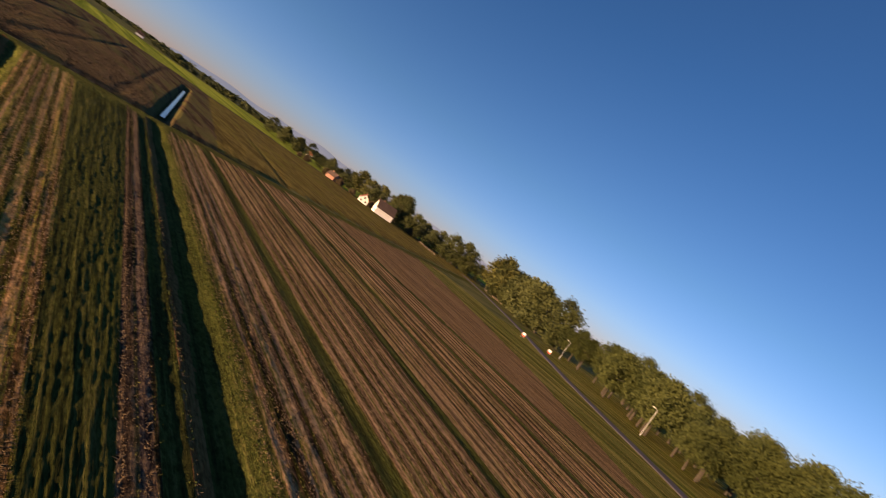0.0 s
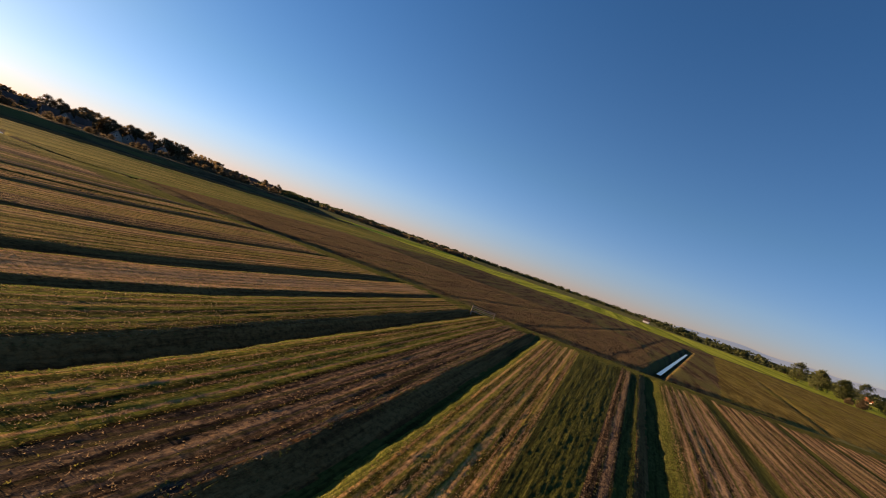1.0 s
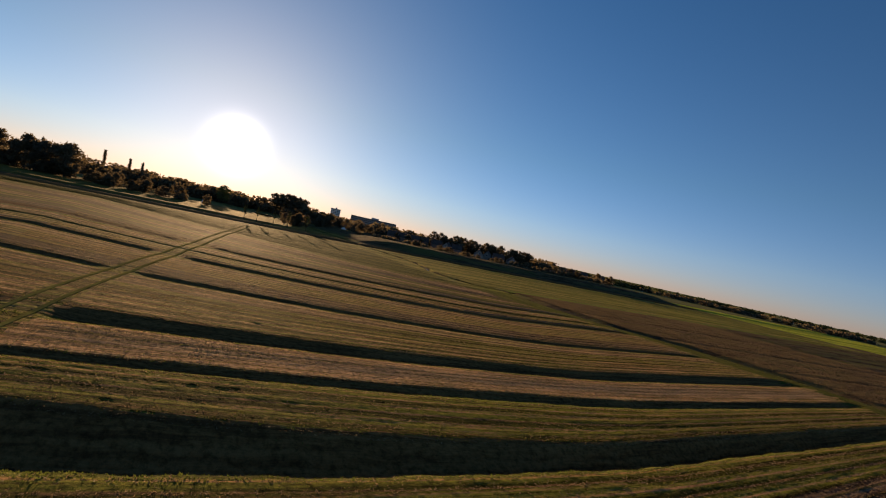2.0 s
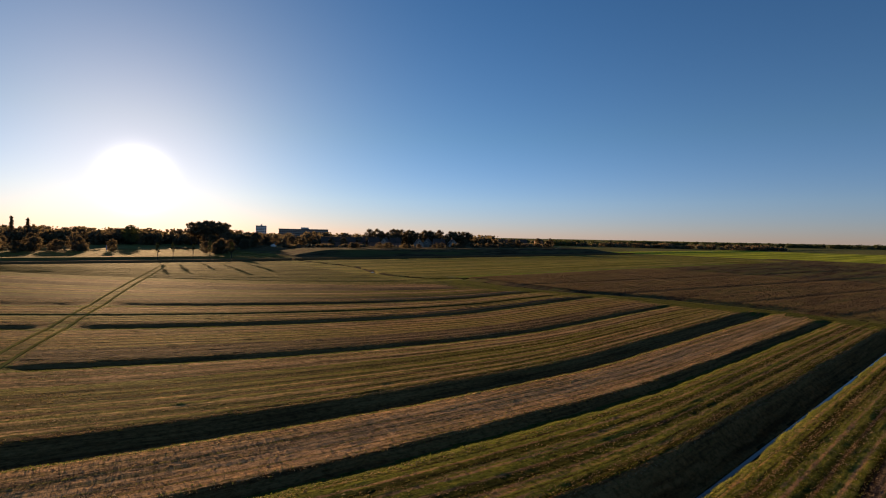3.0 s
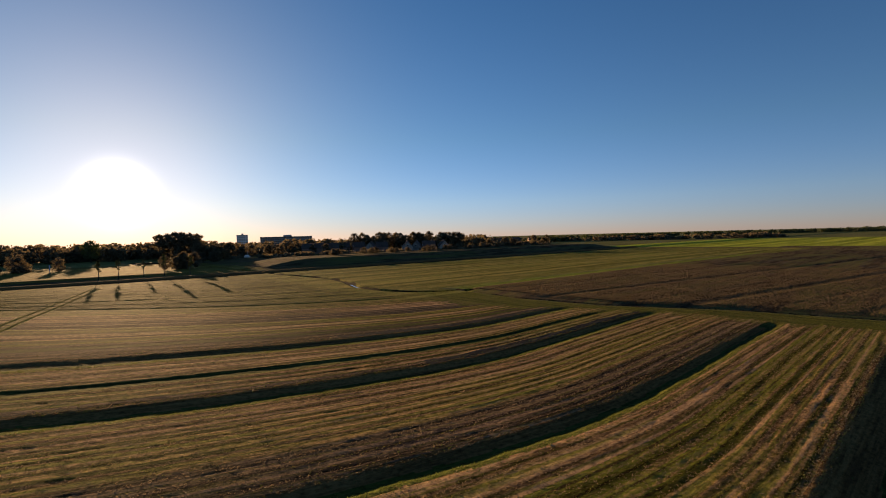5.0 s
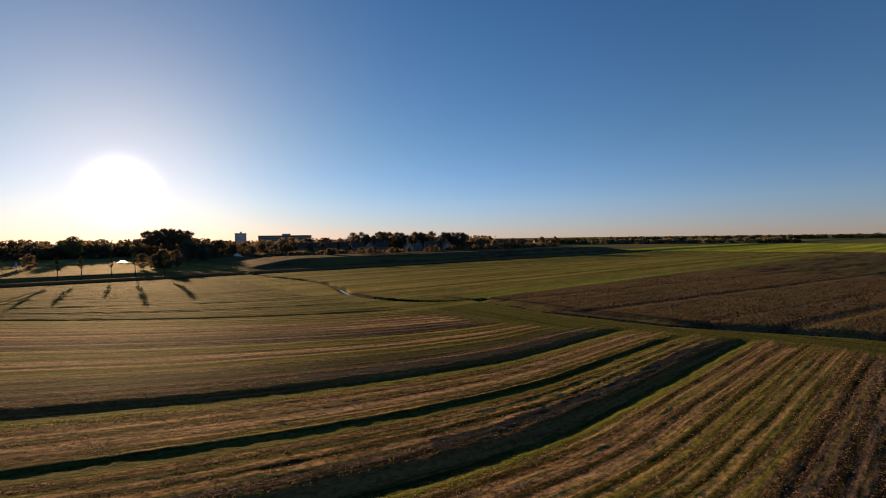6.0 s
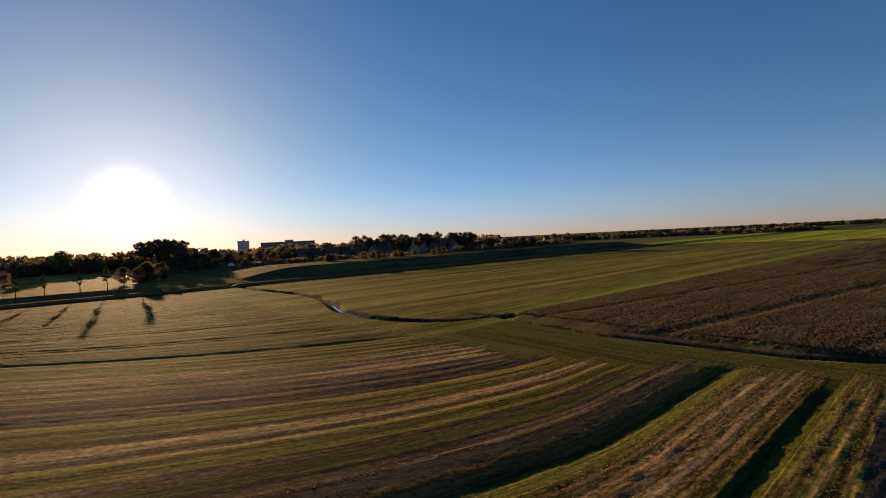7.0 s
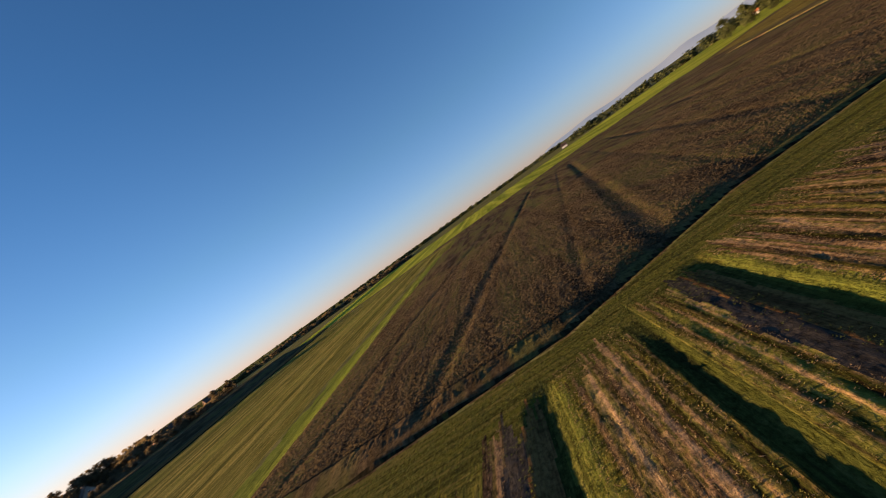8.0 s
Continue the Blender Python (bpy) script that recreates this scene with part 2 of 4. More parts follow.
LEAF = leafy("tree_leaves", (0.05, 0.056, 0.016), (0.13, 0.13, 0.036), 0.25)
# lifted brown: the low sun's glare over the far trees, put into the leaf colour
LEAF_DARK = leafy("dark_leaves", (0.085, 0.064, 0.036), (0.165, 0.125, 0.066), 0.45)
LEAF_DEEP = leafy("deep_green_leaves", (0.035, 0.045, 0.014), (0.09, 0.1, 0.032), 0.25)
LEAF_BRIGHT = leafy("willow_leaves", (0.03, 0.042, 0.011), (0.085, 0.098, 0.026), 0.35)
BARK = plain("bark", (0.05, 0.042, 0.032), 0.95, 0.4, 6.0)
ROAD = plain("asphalt", (0.1, 0.085, 0.08), 0.9, 0.2, 1.0)
WATER, _n, _l, _b = material("ditch_water", 0.06)
_b.inputs["Base Color"].default_value = (0.012, 0.016, 0.016, 1)
_b.inputs["Specular IOR Level"].default_value = 0.5
_g = _n.new("ShaderNodeNewGeometry")
bumped(_n, _l, _b, noise_tex(_n, _l, _g.outputs["Position"], 2.0, 3.0), 0.01)
# pale walls dimmed and warmed: the shade on their fronts is put into the colour
PALE_WALL = plain("dimmed_render", (0.25, 0.21, 0.17), 0.85, 0.15)
WHITE_TOWER = plain("pale_concrete", (0.75, 0.72, 0.68), 0.85, 0.06)
WHITE_WALL = plain("white_render", (0.78, 0.75, 0.7), 0.8, 0.08)
BRICK_WALL = plain("brick_wall", (0.26, 0.14, 0.1), 0.9, 0.2, 2.0)
CONCRETE = plain("concrete_panel", (0.42, 0.4, 0.38), 0.9, 0.1)
GREY_PANEL = plain("grey_facade", (0.32, 0.26, 0.22), 0.9, 0.15)
ROOF_TILE = plain("roof_tile", (0.08, 0.055, 0.045), 0.97, 0.25, 2.0)
ROOF_RED = plain("red_roof_tile", (0.26, 0.09, 0.05), 0.8, 0.25, 2.0)
GLASS = plain("window_glass", (0.05, 0.045, 0.04), 0.12, 0.1)
METAL = plain("galvanised_steel", (0.5, 0.5, 0.48), 0.5, 0.1, 3.0, 0.6)
WOOD = plain("weathered_wood", (0.28, 0.22, 0.16), 0.9, 0.3, 6.0)


# ---- helpers for meshes ----
def mesh_object(name, verts, faces, mats, index=None, smooth=False):
    me = bpy.data.meshes.new(name)
    me.from_pydata(verts, [], faces)
    for m in (mats if isinstance(mats, (list, tuple)) else [mats]):
        me.materials.append(m)
    if index is not None:
        me.polygons.foreach_set("material_index", np.asarray(index, np.int32))
    if smooth:
        me.polygons.foreach_set("use_smooth", np.ones(len(me.polygons), bool))
    me.update()
    return new(name, me)


def part(name, bm, mat, parent=None, label=""):
    me = bpy.data.meshes.new(name)
    bm.to_mesh(me)
    bm.free()
    me.materials.append(mat)
    ob = new(name, me)
    ob.parent = parent
    return tagged(ob, label)


def block(bm, x0, x1, y0, y1, z0, z1):
    vs = [bm.verts.new(p) for p in ((x0, y0, z0), (x1, y0, z0), (x1, y1, z0), (x0, y1, z0), (x0, y0, z1), (x1, y0, z1), (x1, y1, z1), (x0, y1, z1))]
    for f in ((3, 2, 1, 0), (4, 5, 6, 7), (0, 1, 5, 4), (1, 2, 6, 5), (2, 3, 7, 6), (3, 0, 4, 7)):
        bm.faces.new([vs[i] for i in f])
    return vs


def tube(bm, a, b, ra, rb, sides=6):
    a, b = Vector(a), Vector(b)
    q = (b - a).to_track_quat("Z", "Y")
    rings = []
    for p, r in ((a, ra), (b, rb)):
        rings.append([bm.verts.new(p + q @ Vector((r * math.cos(k * math.tau / sides), r * math.sin(k * math.tau / sides), 0))) for k in range(sides)])
    for k in range(sides):
        bm.faces.new((rings[0][k], rings[0][(k + 1) % sides], rings[1][(k + 1) % sides], rings[1][k]))
    bm.faces.new(rings[0][::-1])
    bm.faces.new(rings[1])


def empty(name, m, label, category, group="", kind=""):
    ob = new(name)
    ob.matrix_world = m
    return tagged(ob, label, category, group, kind)


# ---- the land: one sheet with its ditches, strips, lane, reed bed and dike ----
# how the strips run: place across at y = 70, slant, how strongly and from where they swing aside
SWING = np.array([(-400, 0, 0, 68), (-186, 0, 0.004, 68), (-87.7, 0.01, 0.059, 68), (-70.8, -0.039, 0.055, 64), (-58.3, -0.019, 0.038, 55), (-46.7, -0.047, 0.037, 45), (-32.5, -0.039, 0.029, 42), (-23.7, -0.045, 0.021, 36), (-19.6, -0.026, 0.017, 36), (-13, -0.005, 0.013, 36), (-7.1, 0, 0.025, 20), (-4.2, -0.002, 0.015, 20), (5.9, -0.008, 0.008, 20), (11.4, 0.014, 0, 20), (17.3, 0.074, 0, 20), (21, 0.08, 0, 20), (130, 0.08, 0, 20), (400, 0.05, 0, 20)])


def bend(u, y):
    """The strips are not straight: how far they swing aside at y."""
    slant, pull, start = (np.interp(u, SWING[:, 0], SWING[:, k]) for k in (1, 2, 3))
    return slant * (np.clip(y, 0, 110) - 70) - pull * np.maximum(0, start - np.maximum(y, -22)) ** 1.6


def rise(v, a, b):
    t = np.clip((v - a) / (b - a), 0, 1)
    return t * t * (3 - 2 * t)


def lane_edge(x):
    """Where the reed bed begins, beyond the grass lane."""
    return np.interp(x, [-300, -90, -72, -56, -40, -20, 0, 20, 45, 80, 110, 400], [77, 76.5, 74.5, 76.0, 83.0, 86.0, 84.0, 86.6, 94.4, 111, 126, 285])


def field_edge(y):
    """Where the wide field ends at the grass verge of the road."""
    return np.interp(y, [-60, -8, 14, 25, 43, 71, 112, 144], [24, 52, 68, 75, 86, 99, 114, 124])


def strip_end(u):
    return lane_edge(u) - np.interp(u, [-120, -88, -70, -58, -46, -32, -18, 0, 40], [15, 14, 10, 4.5, 5.0, 8.5, 4.5, 4.5, 4])


# ditches between the strips: bottom's place across, run of the shaded side, run of the lit side, depth
DITCHES = [(21.0, 1.2, 1.5, 0.3), (5.2, 1.8, 0.9, 0.38), (-5.0, 2.2, 0.9, 1.1), (-12.9, 1.3, 0.8, 0.3), (-20.5, 2.8, 0.9, 0.46), (-33.3, 1.25, 0.8, 0.19), (-47.4, 1.5, 0.9, 0.16), (-59.0, 1.5, 1.1, 0.15), (-71.5, 0.9, 0.7, 0.03), (-88.2, 0.7, 0.6, 0.05), (-98.0, 0.6, 0.5, 0.03), (-110.0, 0.6, 0.5, 0.03), (-128.0, 0.6, 0.5, 0.03)]
FURROWS = [(-52.7, 0.32, 0.08), (-63.4, 0.25, 0.01), (19.3, 0.3, 0.06), (29.6, 0.3, 0.045), (39.5, 0.3, 0.045), (47.0, 0.25, 0.05), (55.0, 0.3, 0.04)]
# how far each strip's back rises between its ditches, from the dike to the road
CROWNS = [0.03, 0.03, 0.04, 0.05, 0.06, 0.08, 0.12, 0.14, 0.14, 0.14, 0.03, 0.08, 0.1, 0.14, 0.1]
EDGES = [-178.0, -128.0, -110.0, -98.0, -88.0, -71.5, -59.0, -47.4, -33.3, -20.5, -12.9, -5.0, 5.2, 21.0, 130.0]
GULLIES = [(-82.0, 0.48, 0.12), (-75.0, 0.36, 0.06), (-66.0, 0.72, 0.17), (-52.0, 0.36, 0.07), (-45.0, 0.84, 0.18), (-36.0, 0.36, 0.07), (-27.0, 0.60, 0.13), (-20.0, 0.36, 0.06), (-12.0, 0.72, 0.14), (-4.0, 0.36, 0.06), (3.0, 0.72, 0.14), (17.0, 0.60, 0.11), (52.0, 0.60, 0.14)]


def track_y(x):
    """The farm track that crosses the strips on a slant."""
    return np.interp(x, [-170, -132, -112, -84, -66, -46, -34, -24, 0, 30], [22, 12.5, 7.2, 0.5, -4, -9.3, -12.2, -14.4, -20, -27])


def creek_y(x):
    """The winding ditch between the strips and the meadow by the dike."""
    return np.interp(x, [-186, -170, -154, -139, -128, -116, -106, -98, -94, -91.5, -89.5], [73, 73, 74.5, 74.5, 72, 68, 67, 68.5, 70.5, 73, 79])


def pool_x(y):
    """The open water in the reed bed, along its middle."""
    return 25.5 + 0.2 * (y - 98)


def wander(y, x0):
    """Ditch banks are cut by hand and trodden: they wander a little."""
    return 0.07 * np.sin(y * 0.31 + x0) + 0.05 * np.sin(y * 0.83 + 2.3 * x0) + 0.05 * np.sin(y * 2.1 + 0.7 * x0)


def height(u, y, x):
    """The land's height."""
    end = strip_end(u)
    inside = rise(end - y, -1.0, 5.0)
    z = np.zeros_like(u)
    for a, b, crown in zip(EDGES[:-1], EDGES[1:], CROWNS[1:]):
        s = (u - a) / (b - a) * 2 - 1
        z += np.where((u > a) & (u <= b), crown * (1 - s * s), 0) * inside
    dam = 1 - np.exp(-((y - track_y(x)) / 2.6) ** 4)
    for x0, west, east, dep in DITCHES:
        s = u - x0 - wander(y, x0)
        cut = np.where(s < 0, rise(s, -west, -0.15), 1 - rise(s, 0.2, east))
        lip = 0.3 * min(dep, 0.4) * rise(s, east - 0.25, east + 0.5) * (1 - rise(s, east + 0.5, east + 4.5))
        z -= (dep * cut - lip) * rise(end + 1.5 - y, 0, 2.5) * dam
    for x0, hw, dep in FURROWS:
        z -= dep * rise(hw * 1.9 - np.abs(u - x0), 0, hw * 1.3) * inside
    e = lane_edge(x)
    side = rise(x, -97, -92) * (1 - rise(x, 36, 60))
    z -= 0.34 * rise(0.8 - np.abs(y - e - 1.2), 0, 0.65) * side
    reed = rise(y, e + 2.2, e + 4.5) * (y < 300) * rise(x, -91, -88) * (x < 170)
    z += 0.3 * reed
    for x0, hw, dep in GULLIES:
        z -= 0.7 * dep * rise(hw * 2.2 - np.abs(x - x0 - 0.17 * (y - 90)), 0, hw * 1.6) * reed * (y < 262)
    z -= 1.3 * rise(2.0 - np.abs(x - pool_x(y)), 0, 1.3) * (y > e - 0.5) * (y < 250)
    # a winding ditch between the lane and the meadow by the dike
    z -= 0.55 * rise(1.5 - np.abs(y - creek_y(x)), 0, 1.2) * rise(-x, 87, 89)
    # foot ditch, verge and dike
    c = u + 186
    z += -0.9 * np.exp(-(c / 1.7) ** 2) + 0.5 * np.exp(-((c + 6) / 2.6) ** 2) - 0.7 * np.exp(-((c + 14) / 2.4) ** 2)
    z += 3.2 * rise(-c, 18, 30) * rise(y, 72, 104) * rise(c, -75, -60) * (1 - rise(y, 320, 360))
    z += 2.2 * np.exp(-((x + 299) / 14) ** 2 - ((y - 103) / 14) ** 2)
    z += 0.9 * rise(-c, 18, 24) * rise(-y, -72, -40) * rise(c, -40, -30)
    return z


def spaced(pieces):
    out = []
    for a, b, n in pieces:
        out.append(np.linspace(a, b, n, endpoint=False))
    return np.concatenate(out + [np.array([pieces[-1][1]])])


US = spaced([(-4500, -700, 12), (-700, -330, 18), (-330, -240, 30), (-240, -150, 120), (-150, -75, 215), (-75, 26, 640), (26, 140, 240), (140, 300, 30), (300, 4500, 16)])
YS = spaced([(-4500, -300, 14), (-300, -90, 20), (-90, -24, 36), (-24, 62, 270), (62, 100, 130), (100, 300, 75), (300, 700, 26), (700, 4500, 14)])
U, Y = np.meshgrid(US, YS)
X = U + bend(U, Y)
Z = height(U, Y, X)
rng = np.random.default_rng(3)


def spread(a, n):
    """Stretches the rows of a smoothly to n rows."""
    f = np.linspace(0, len(a) - 1.001, n)
    k = f.astype(int)
    t = (f - k)[:, None]
    t = t * t * (3 - 2 * t)
    return a[k] * (1 - t) + a[k + 1] * t


# swaths and wheel ruts along the strips, tufts between them
nu, ny = len(US), len(YS)
rows_long = spread(rng.normal(0, 1, (7, nu)), ny)
rows_short = spread(rng.normal(0, 1, (75, nu)), ny)
rows_long = sum(np.roll(rows_long, k, 1) for k in (-2, -1, 0, 1, 2)) / 2.2
tufts = rng.normal(0, 1, U.shape)
clumps = rng.normal(0, 1, U.shape)
clumps = (clumps + np.roll(clumps, 1, 0) + np.roll(clumps, 1, 1) + np.roll(np.roll(clumps, 1, 0), 1, 1)) / 2
on_strip = rise(strip_end(U) - Y, -2, 4) * (U > -180) * (U < 135)
calm = np.interp(U, [-180, -90, -50, 130], [0.6, 0.8, 1.0, 1.0])
rough_reed = (Y > lane_edge(X) + 3) & (Y < 300) & (X > -90) & (X < 170)
near = (np.abs(U) < 400) & (np.abs(Y) < 400)
pace = np.interp(US, [-75, -60, -45, -30], [3.9, 6.3, 8.0, 8.0])
phase = np.cumsum(pace * np.gradient(US))[None, :]


def patches(step_u, step_y):
    """Smooth unevenness over the land, as wide as step_u and as long as step_y."""
    a = rng.normal(0, 1, (int(ny / step_y) + 2, int(nu / step_u) + 2))
    return spread(spread(a, ny).T, nu).T


ragged = patches(7, 6)
broken = np.clip(0.8 + 0.5 * patches(5, 9), 0, 1.6) * np.where(((U > -62.6) & (U < -59)) | ((U > -49.6) & (U < -47.4)) | ((U > -19.8) & (U < -12.9)), 0.25, 1.0)
ridge = broken * np.maximum(0, np.sin(phase + 0.5 * np.sin(U * 0.9) + 0.42 * ragged)) ** 2 * (1 + 0.25 * np.sin(Y * 0.19 + U * 2.1) + 0.25 * np.sin(Y * 0.067 - U * 1.3))
# drills and wheel tracks on the older stubble towards the dike
tracks = np.zeros_like(US)
for k in range(34):
    at = -64 - 3.5 * k + 1.1 * math.sin(k * 2.3)
    tracks -= (0.05 + 0.03 * (k % 3 == 1)) * np.exp(-((US - at) / 0.55) ** 2)
lush = (U > 11.6) & (U < 17.3)
even = np.where((U > -19.8) & (U < -12.9), 0.4, np.where((U > -78) & (U < -59), 0.5, 1.0))
Z = Z + on_strip * calm * even * (np.interp(U, [-184, -104, -76, -60, -40], [0.02, 0.026, 0.02, 0.013, 0.011]) * np.where(lush, 0.15, 1.0) * ridge + tracks[None, :] + 0.003 * rows_long + np.interp(U, [-140, -80, -60, 30, 60], [0.004, 0.006, 0.0065, 0.0065, 0.005]) * rows_short + np.interp(U, [-140, -95, -80, -56, -40, 30, 60], [0.002, 0.005, 0.011, 0.009, 0.006, 0.005, 0.003]) * clumps) + np.where(near, 0.0035 * tufts, 0) + np.where(rough_reed, 0.016 * tufts, 0)
verts = np.stack([X, Y, Z], -1).reshape(-1, 3)
ii = (np.arange(ny - 1)[:, None] * nu + np.arange(nu - 1)[None, :]).ravel()
faces = np.stack([ii, ii + 1, ii + nu + 1, ii + nu], -1)
uc, yc = (US[:-1] + US[1:]) / 2, (YS[:-1] + YS[1:]) / 2
UC, YC = np.meshgrid(uc, yc)
XC = UC + bend(UC, YC)

# what grows on the strips: from, to, cover
STRIPS = [(23.2, 135, 1), (21.0, 23.2, 14), (17.3, 21.0, 10), (11.6, 17.3, 14), (5.2, 11.6, 0), (0.0, 5.2, 10), (-5.0, 0.0, 2), (-12.9, -5.0, 2), (-20.5, -12.9, 15), (-26.5, -20.5, 0), (-29.5, -26.5, 2), (-33.3, -29.5, 1), (-38.0, -33.3, 10), (-43.0, -38.0, 0), (-47.4, -43.0, 1), (-49.6, -47.4, 10), (-52.2, -49.6, 0), (-54.4, -52.2, 0), (-57.2, -54.4, 1), (-59.0, -57.2, 0), (-62.6, -59.0, 10), (-64.6, -62.6, 10), (-66.5, -64.6, 2), (-68.5, -66.5, 1), (-71.5, -68.5, 2), (-76.0, -71.5, 10), (-81.0, -76.0, 1), (-88.2, -81.0, 2), (-104.0, -88.2, 11), (-184.0, -104.0, 11)]


def cover(u, y, x):
    """Which cover lies where: an index into COVERS."""
    m = np.full(u.shape, 9)
    e, end = lane_edge(x), strip_end(u)
    wob = 0.35 * np.sin(y * 0.37 + u * 0.5) + 0.25 * np.sin(y * 1.13 + u)
    frayed = 1.2 * np.sin(u * 1.9) + 1.0 * np.sin(u * 4.7 + 1) + 0.8 * np.sin(u * 11.3)
    end = end + frayed - 0.6
    on = (y < end + wob * 2) & (u > -184) & (u < 135)
    for a, b, k in STRIPS:
        m[on & (u > a) & (u <= b)] = k
    bare = (np.abs(u + 48.6 - 0.5 * wob) < 1.3) | (np.abs(u + 60.6 - 0.5 * wob) < 1.1)
    m[on & bare & (y > 36 + 3 * wob)] = 18
    for x0, west, east, dep in DITCHES:
        if dep > 0.1:
            s = u - x0 - wander(y, x0)
            m[on & (s > 0) & (s < east + 0.35)] = 3 if x0 < 10 else 14
            m[on & (s <= 0) & (s > -west)] = 13
            m[on & (np.abs(s) < 0.25)] = 8 if dep > 0.8 else 14
    for x0, hw, dep in FURROWS:
        m[on & (np.abs(u - x0) < hw * 2.0)] = 14
    headland = on & (x > 61.5 + 0.3 * wob)
    m[headland] = 16
    m[headland & (x < 63.0 + 0.3 * wob)] = 14
    verge = x > field_edge(y) + wob
    m[verge & (u > 40) & (u < 135) & (y < 130)] = 5
    t = np.abs(y - track_y(x))
    m[on & (x < -10) & (t < 1.5)] = 2
    m[(y >= end + wob * 2) & (y < e) & (x > -182) & (u < 200)] = 4
    m[(y >= e + 0.2 + wob * 0.4) & (y < e + 2.4) & (x > -92) & (x < 44)] = 7
    m[(np.abs(y - e - 1.2) < 0.45 + 0.2 * wob) & (x > -92) & (x < 44)] = 8
    near_edge = np.interp(x, [-230, -150, 0, 90, 300], [352, 350, 362, 335, 270])
    m[(y >= e + 2.4) & (x > -93) & (x < -80)] = 5
    m[(y >= e + 2.4) & (y < near_edge - 22) & (np.abs(x + 92.0 - 0.03 * (y - 80) - 1.5 * wob) < 3.4)] = 17
    m[(y >= e + 2.4) & (y < near_edge - 10) & (x > -89 + 0.03 * (y - 80))] = 7
    m[(y >= e + 2.4) & (y < near_edge - 22) & (x > 36 + 0.2 * (y - 99))] = 12
    m[(y >= creek_y(x)) & (x <= -95.5) & (u > -184) & (y < near_edge - 22)] = 5
    m[(y >= end) & (y < creek_y(x)) & (x <= -86) & (u > -184)] = 5
    m[(np.abs(y - creek_y(x)) < 1.1 + wob) & (x <= -87) & (u > -184)] = 8
    m[(y >= 255) & (y < near_edge - 22) & (x <= -80) & (u > -184)] = 5
    m[(y >= near_edge - 22) & (y < near_edge) & (u > -184)] = 7
    m[(y >= near_edge) & (y < 640) & (x > -225) & (x < 600)] = 6
    m[(x > field_edge(y)) & (x < 330) & (y > -60) & (y < 95)] = 5
    m[(np.abs(u + 186) < 2.2) & (y < 345)] = 8
    m[(np.abs(u + 200) < 2.5) & (y < 345)] = 8
    m[(u < -188.2) & (u > -197.5) & (y < 345)] = 13
    # no reeds on the dike: this brown puts its slope's shade into the colour
    m[(u < -202.5) & (u > -330) & (y < 345)] = 7
    m[(u < -206) & (u > -330) & (y < 80)] = 12
    return m


FIELD2 = field_material("rough_pasture", [(0.3, (0.103, 0.077, 0.019)), (0.5, (0.179, 0.136, 0.034)), (0.7, (0.256, 0.198, 0.050))], (0.103, 0.074, 0.023), (0.179, 0.161, 0.025), 0.45, 0.3, 0.2)
DARKHAY = field_material("dark_stubble", [(0.3, (0.044, 0.032, 0.025)), (0.5, (0.111, 0.076, 0.053)), (0.7, (0.265, 0.173, 0.092))], (0.037, 0.028, 0.024), (0.104, 0.094, 0.018), 0.35, mown=True, drill=5.0)
DRY = field_material("dry_meadow", [(0.3, (0.091, 0.076, 0.020)), (0.5, (0.170, 0.140, 0.038)), (0.7, (0.261, 0.209, 0.067))], (0.042, 0.038, 0.013), (0.116, 0.126, 0.022), 0.9, 0.45, 0.18, mown=True, broad=0.3, pitch=1.8, drill=2.0)
# the brown of the shaded ditch sides is put into this colour
SLOPE = field_material("ditch_side", [(0.3, (0.125, 0.063, 0.024)), (0.5, (0.209, 0.104, 0.036)), (0.7, (0.260, 0.139, 0.050))], (0.104, 0.050, 0.020), (0.157, 0.111, 0.024), 0.25, 1.2)
LUSH = field_material("lush_grass", [(0.3, (0.036, 0.040, 0.011)), (0.5, (0.062, 0.070, 0.017)), (0.7, (0.11, 0.105, 0.03))], (0.03, 0.031, 0.011), (0.08, 0.088, 0.017), 0.5, 1.1)
WET = field_material("bare_wet_peat", [(0.3, (0.036, 0.032, 0.026)), (0.5, (0.052, 0.046, 0.038)), (0.7, (0.075, 0.064, 0.05))], (0.036, 0.032, 0.026), (0.06, 0.058, 0.03), 0.2, 0.5, 0.05)
TAN = field_material("tan_stubble", [(0.3, (0.144, 0.090, 0.040)), (0.5, (0.230, 0.144, 0.065)), (0.7, (0.310, 0.198, 0.094))], (0.108, 0.076, 0.029), (0.158, 0.130, 0.036), 0.3, 0.7)
FRESH = field_material("fresh_meadow", [(0.3, (0.1, 0.13, 0.02)), (0.5, (0.16, 0.2, 0.03)), (0.7, (0.23, 0.25, 0.05))], (0.07, 0.08, 0.018), (0.15, 0.2, 0.026), 0.5, 0.4, 0.2)
ROSE = field_material("rosy_stubble", [(0.3, (0.194, 0.111, 0.051)), (0.5, (0.463, 0.268, 0.120)), (0.7, (0.688, 0.405, 0.186))], (0.135, 0.085, 0.043), (0.284, 0.225, 0.048), 0.25, mown=True)
COVERS = [HAY, PINK, GREENER, BANK, LANE, MEADOW, BRIGHT, REEDBED, PEAT, FAR, DARKHAY, DRY, FIELD2, SLOPE, LUSH, ROSE, TAN, FRESH, WET]
ground = mesh_object("ground", verts.tolist(), faces.tolist(), COVERS, cover(UC, YC, XC).ravel(), True)
uvl = ground.data.uv_layers.new(name="field")
UV = np.stack([U, Y], -1).reshape(-1, 2)[faces.ravel()]
uvl.data.foreach_set("uv", UV.ravel().astype(np.float32))
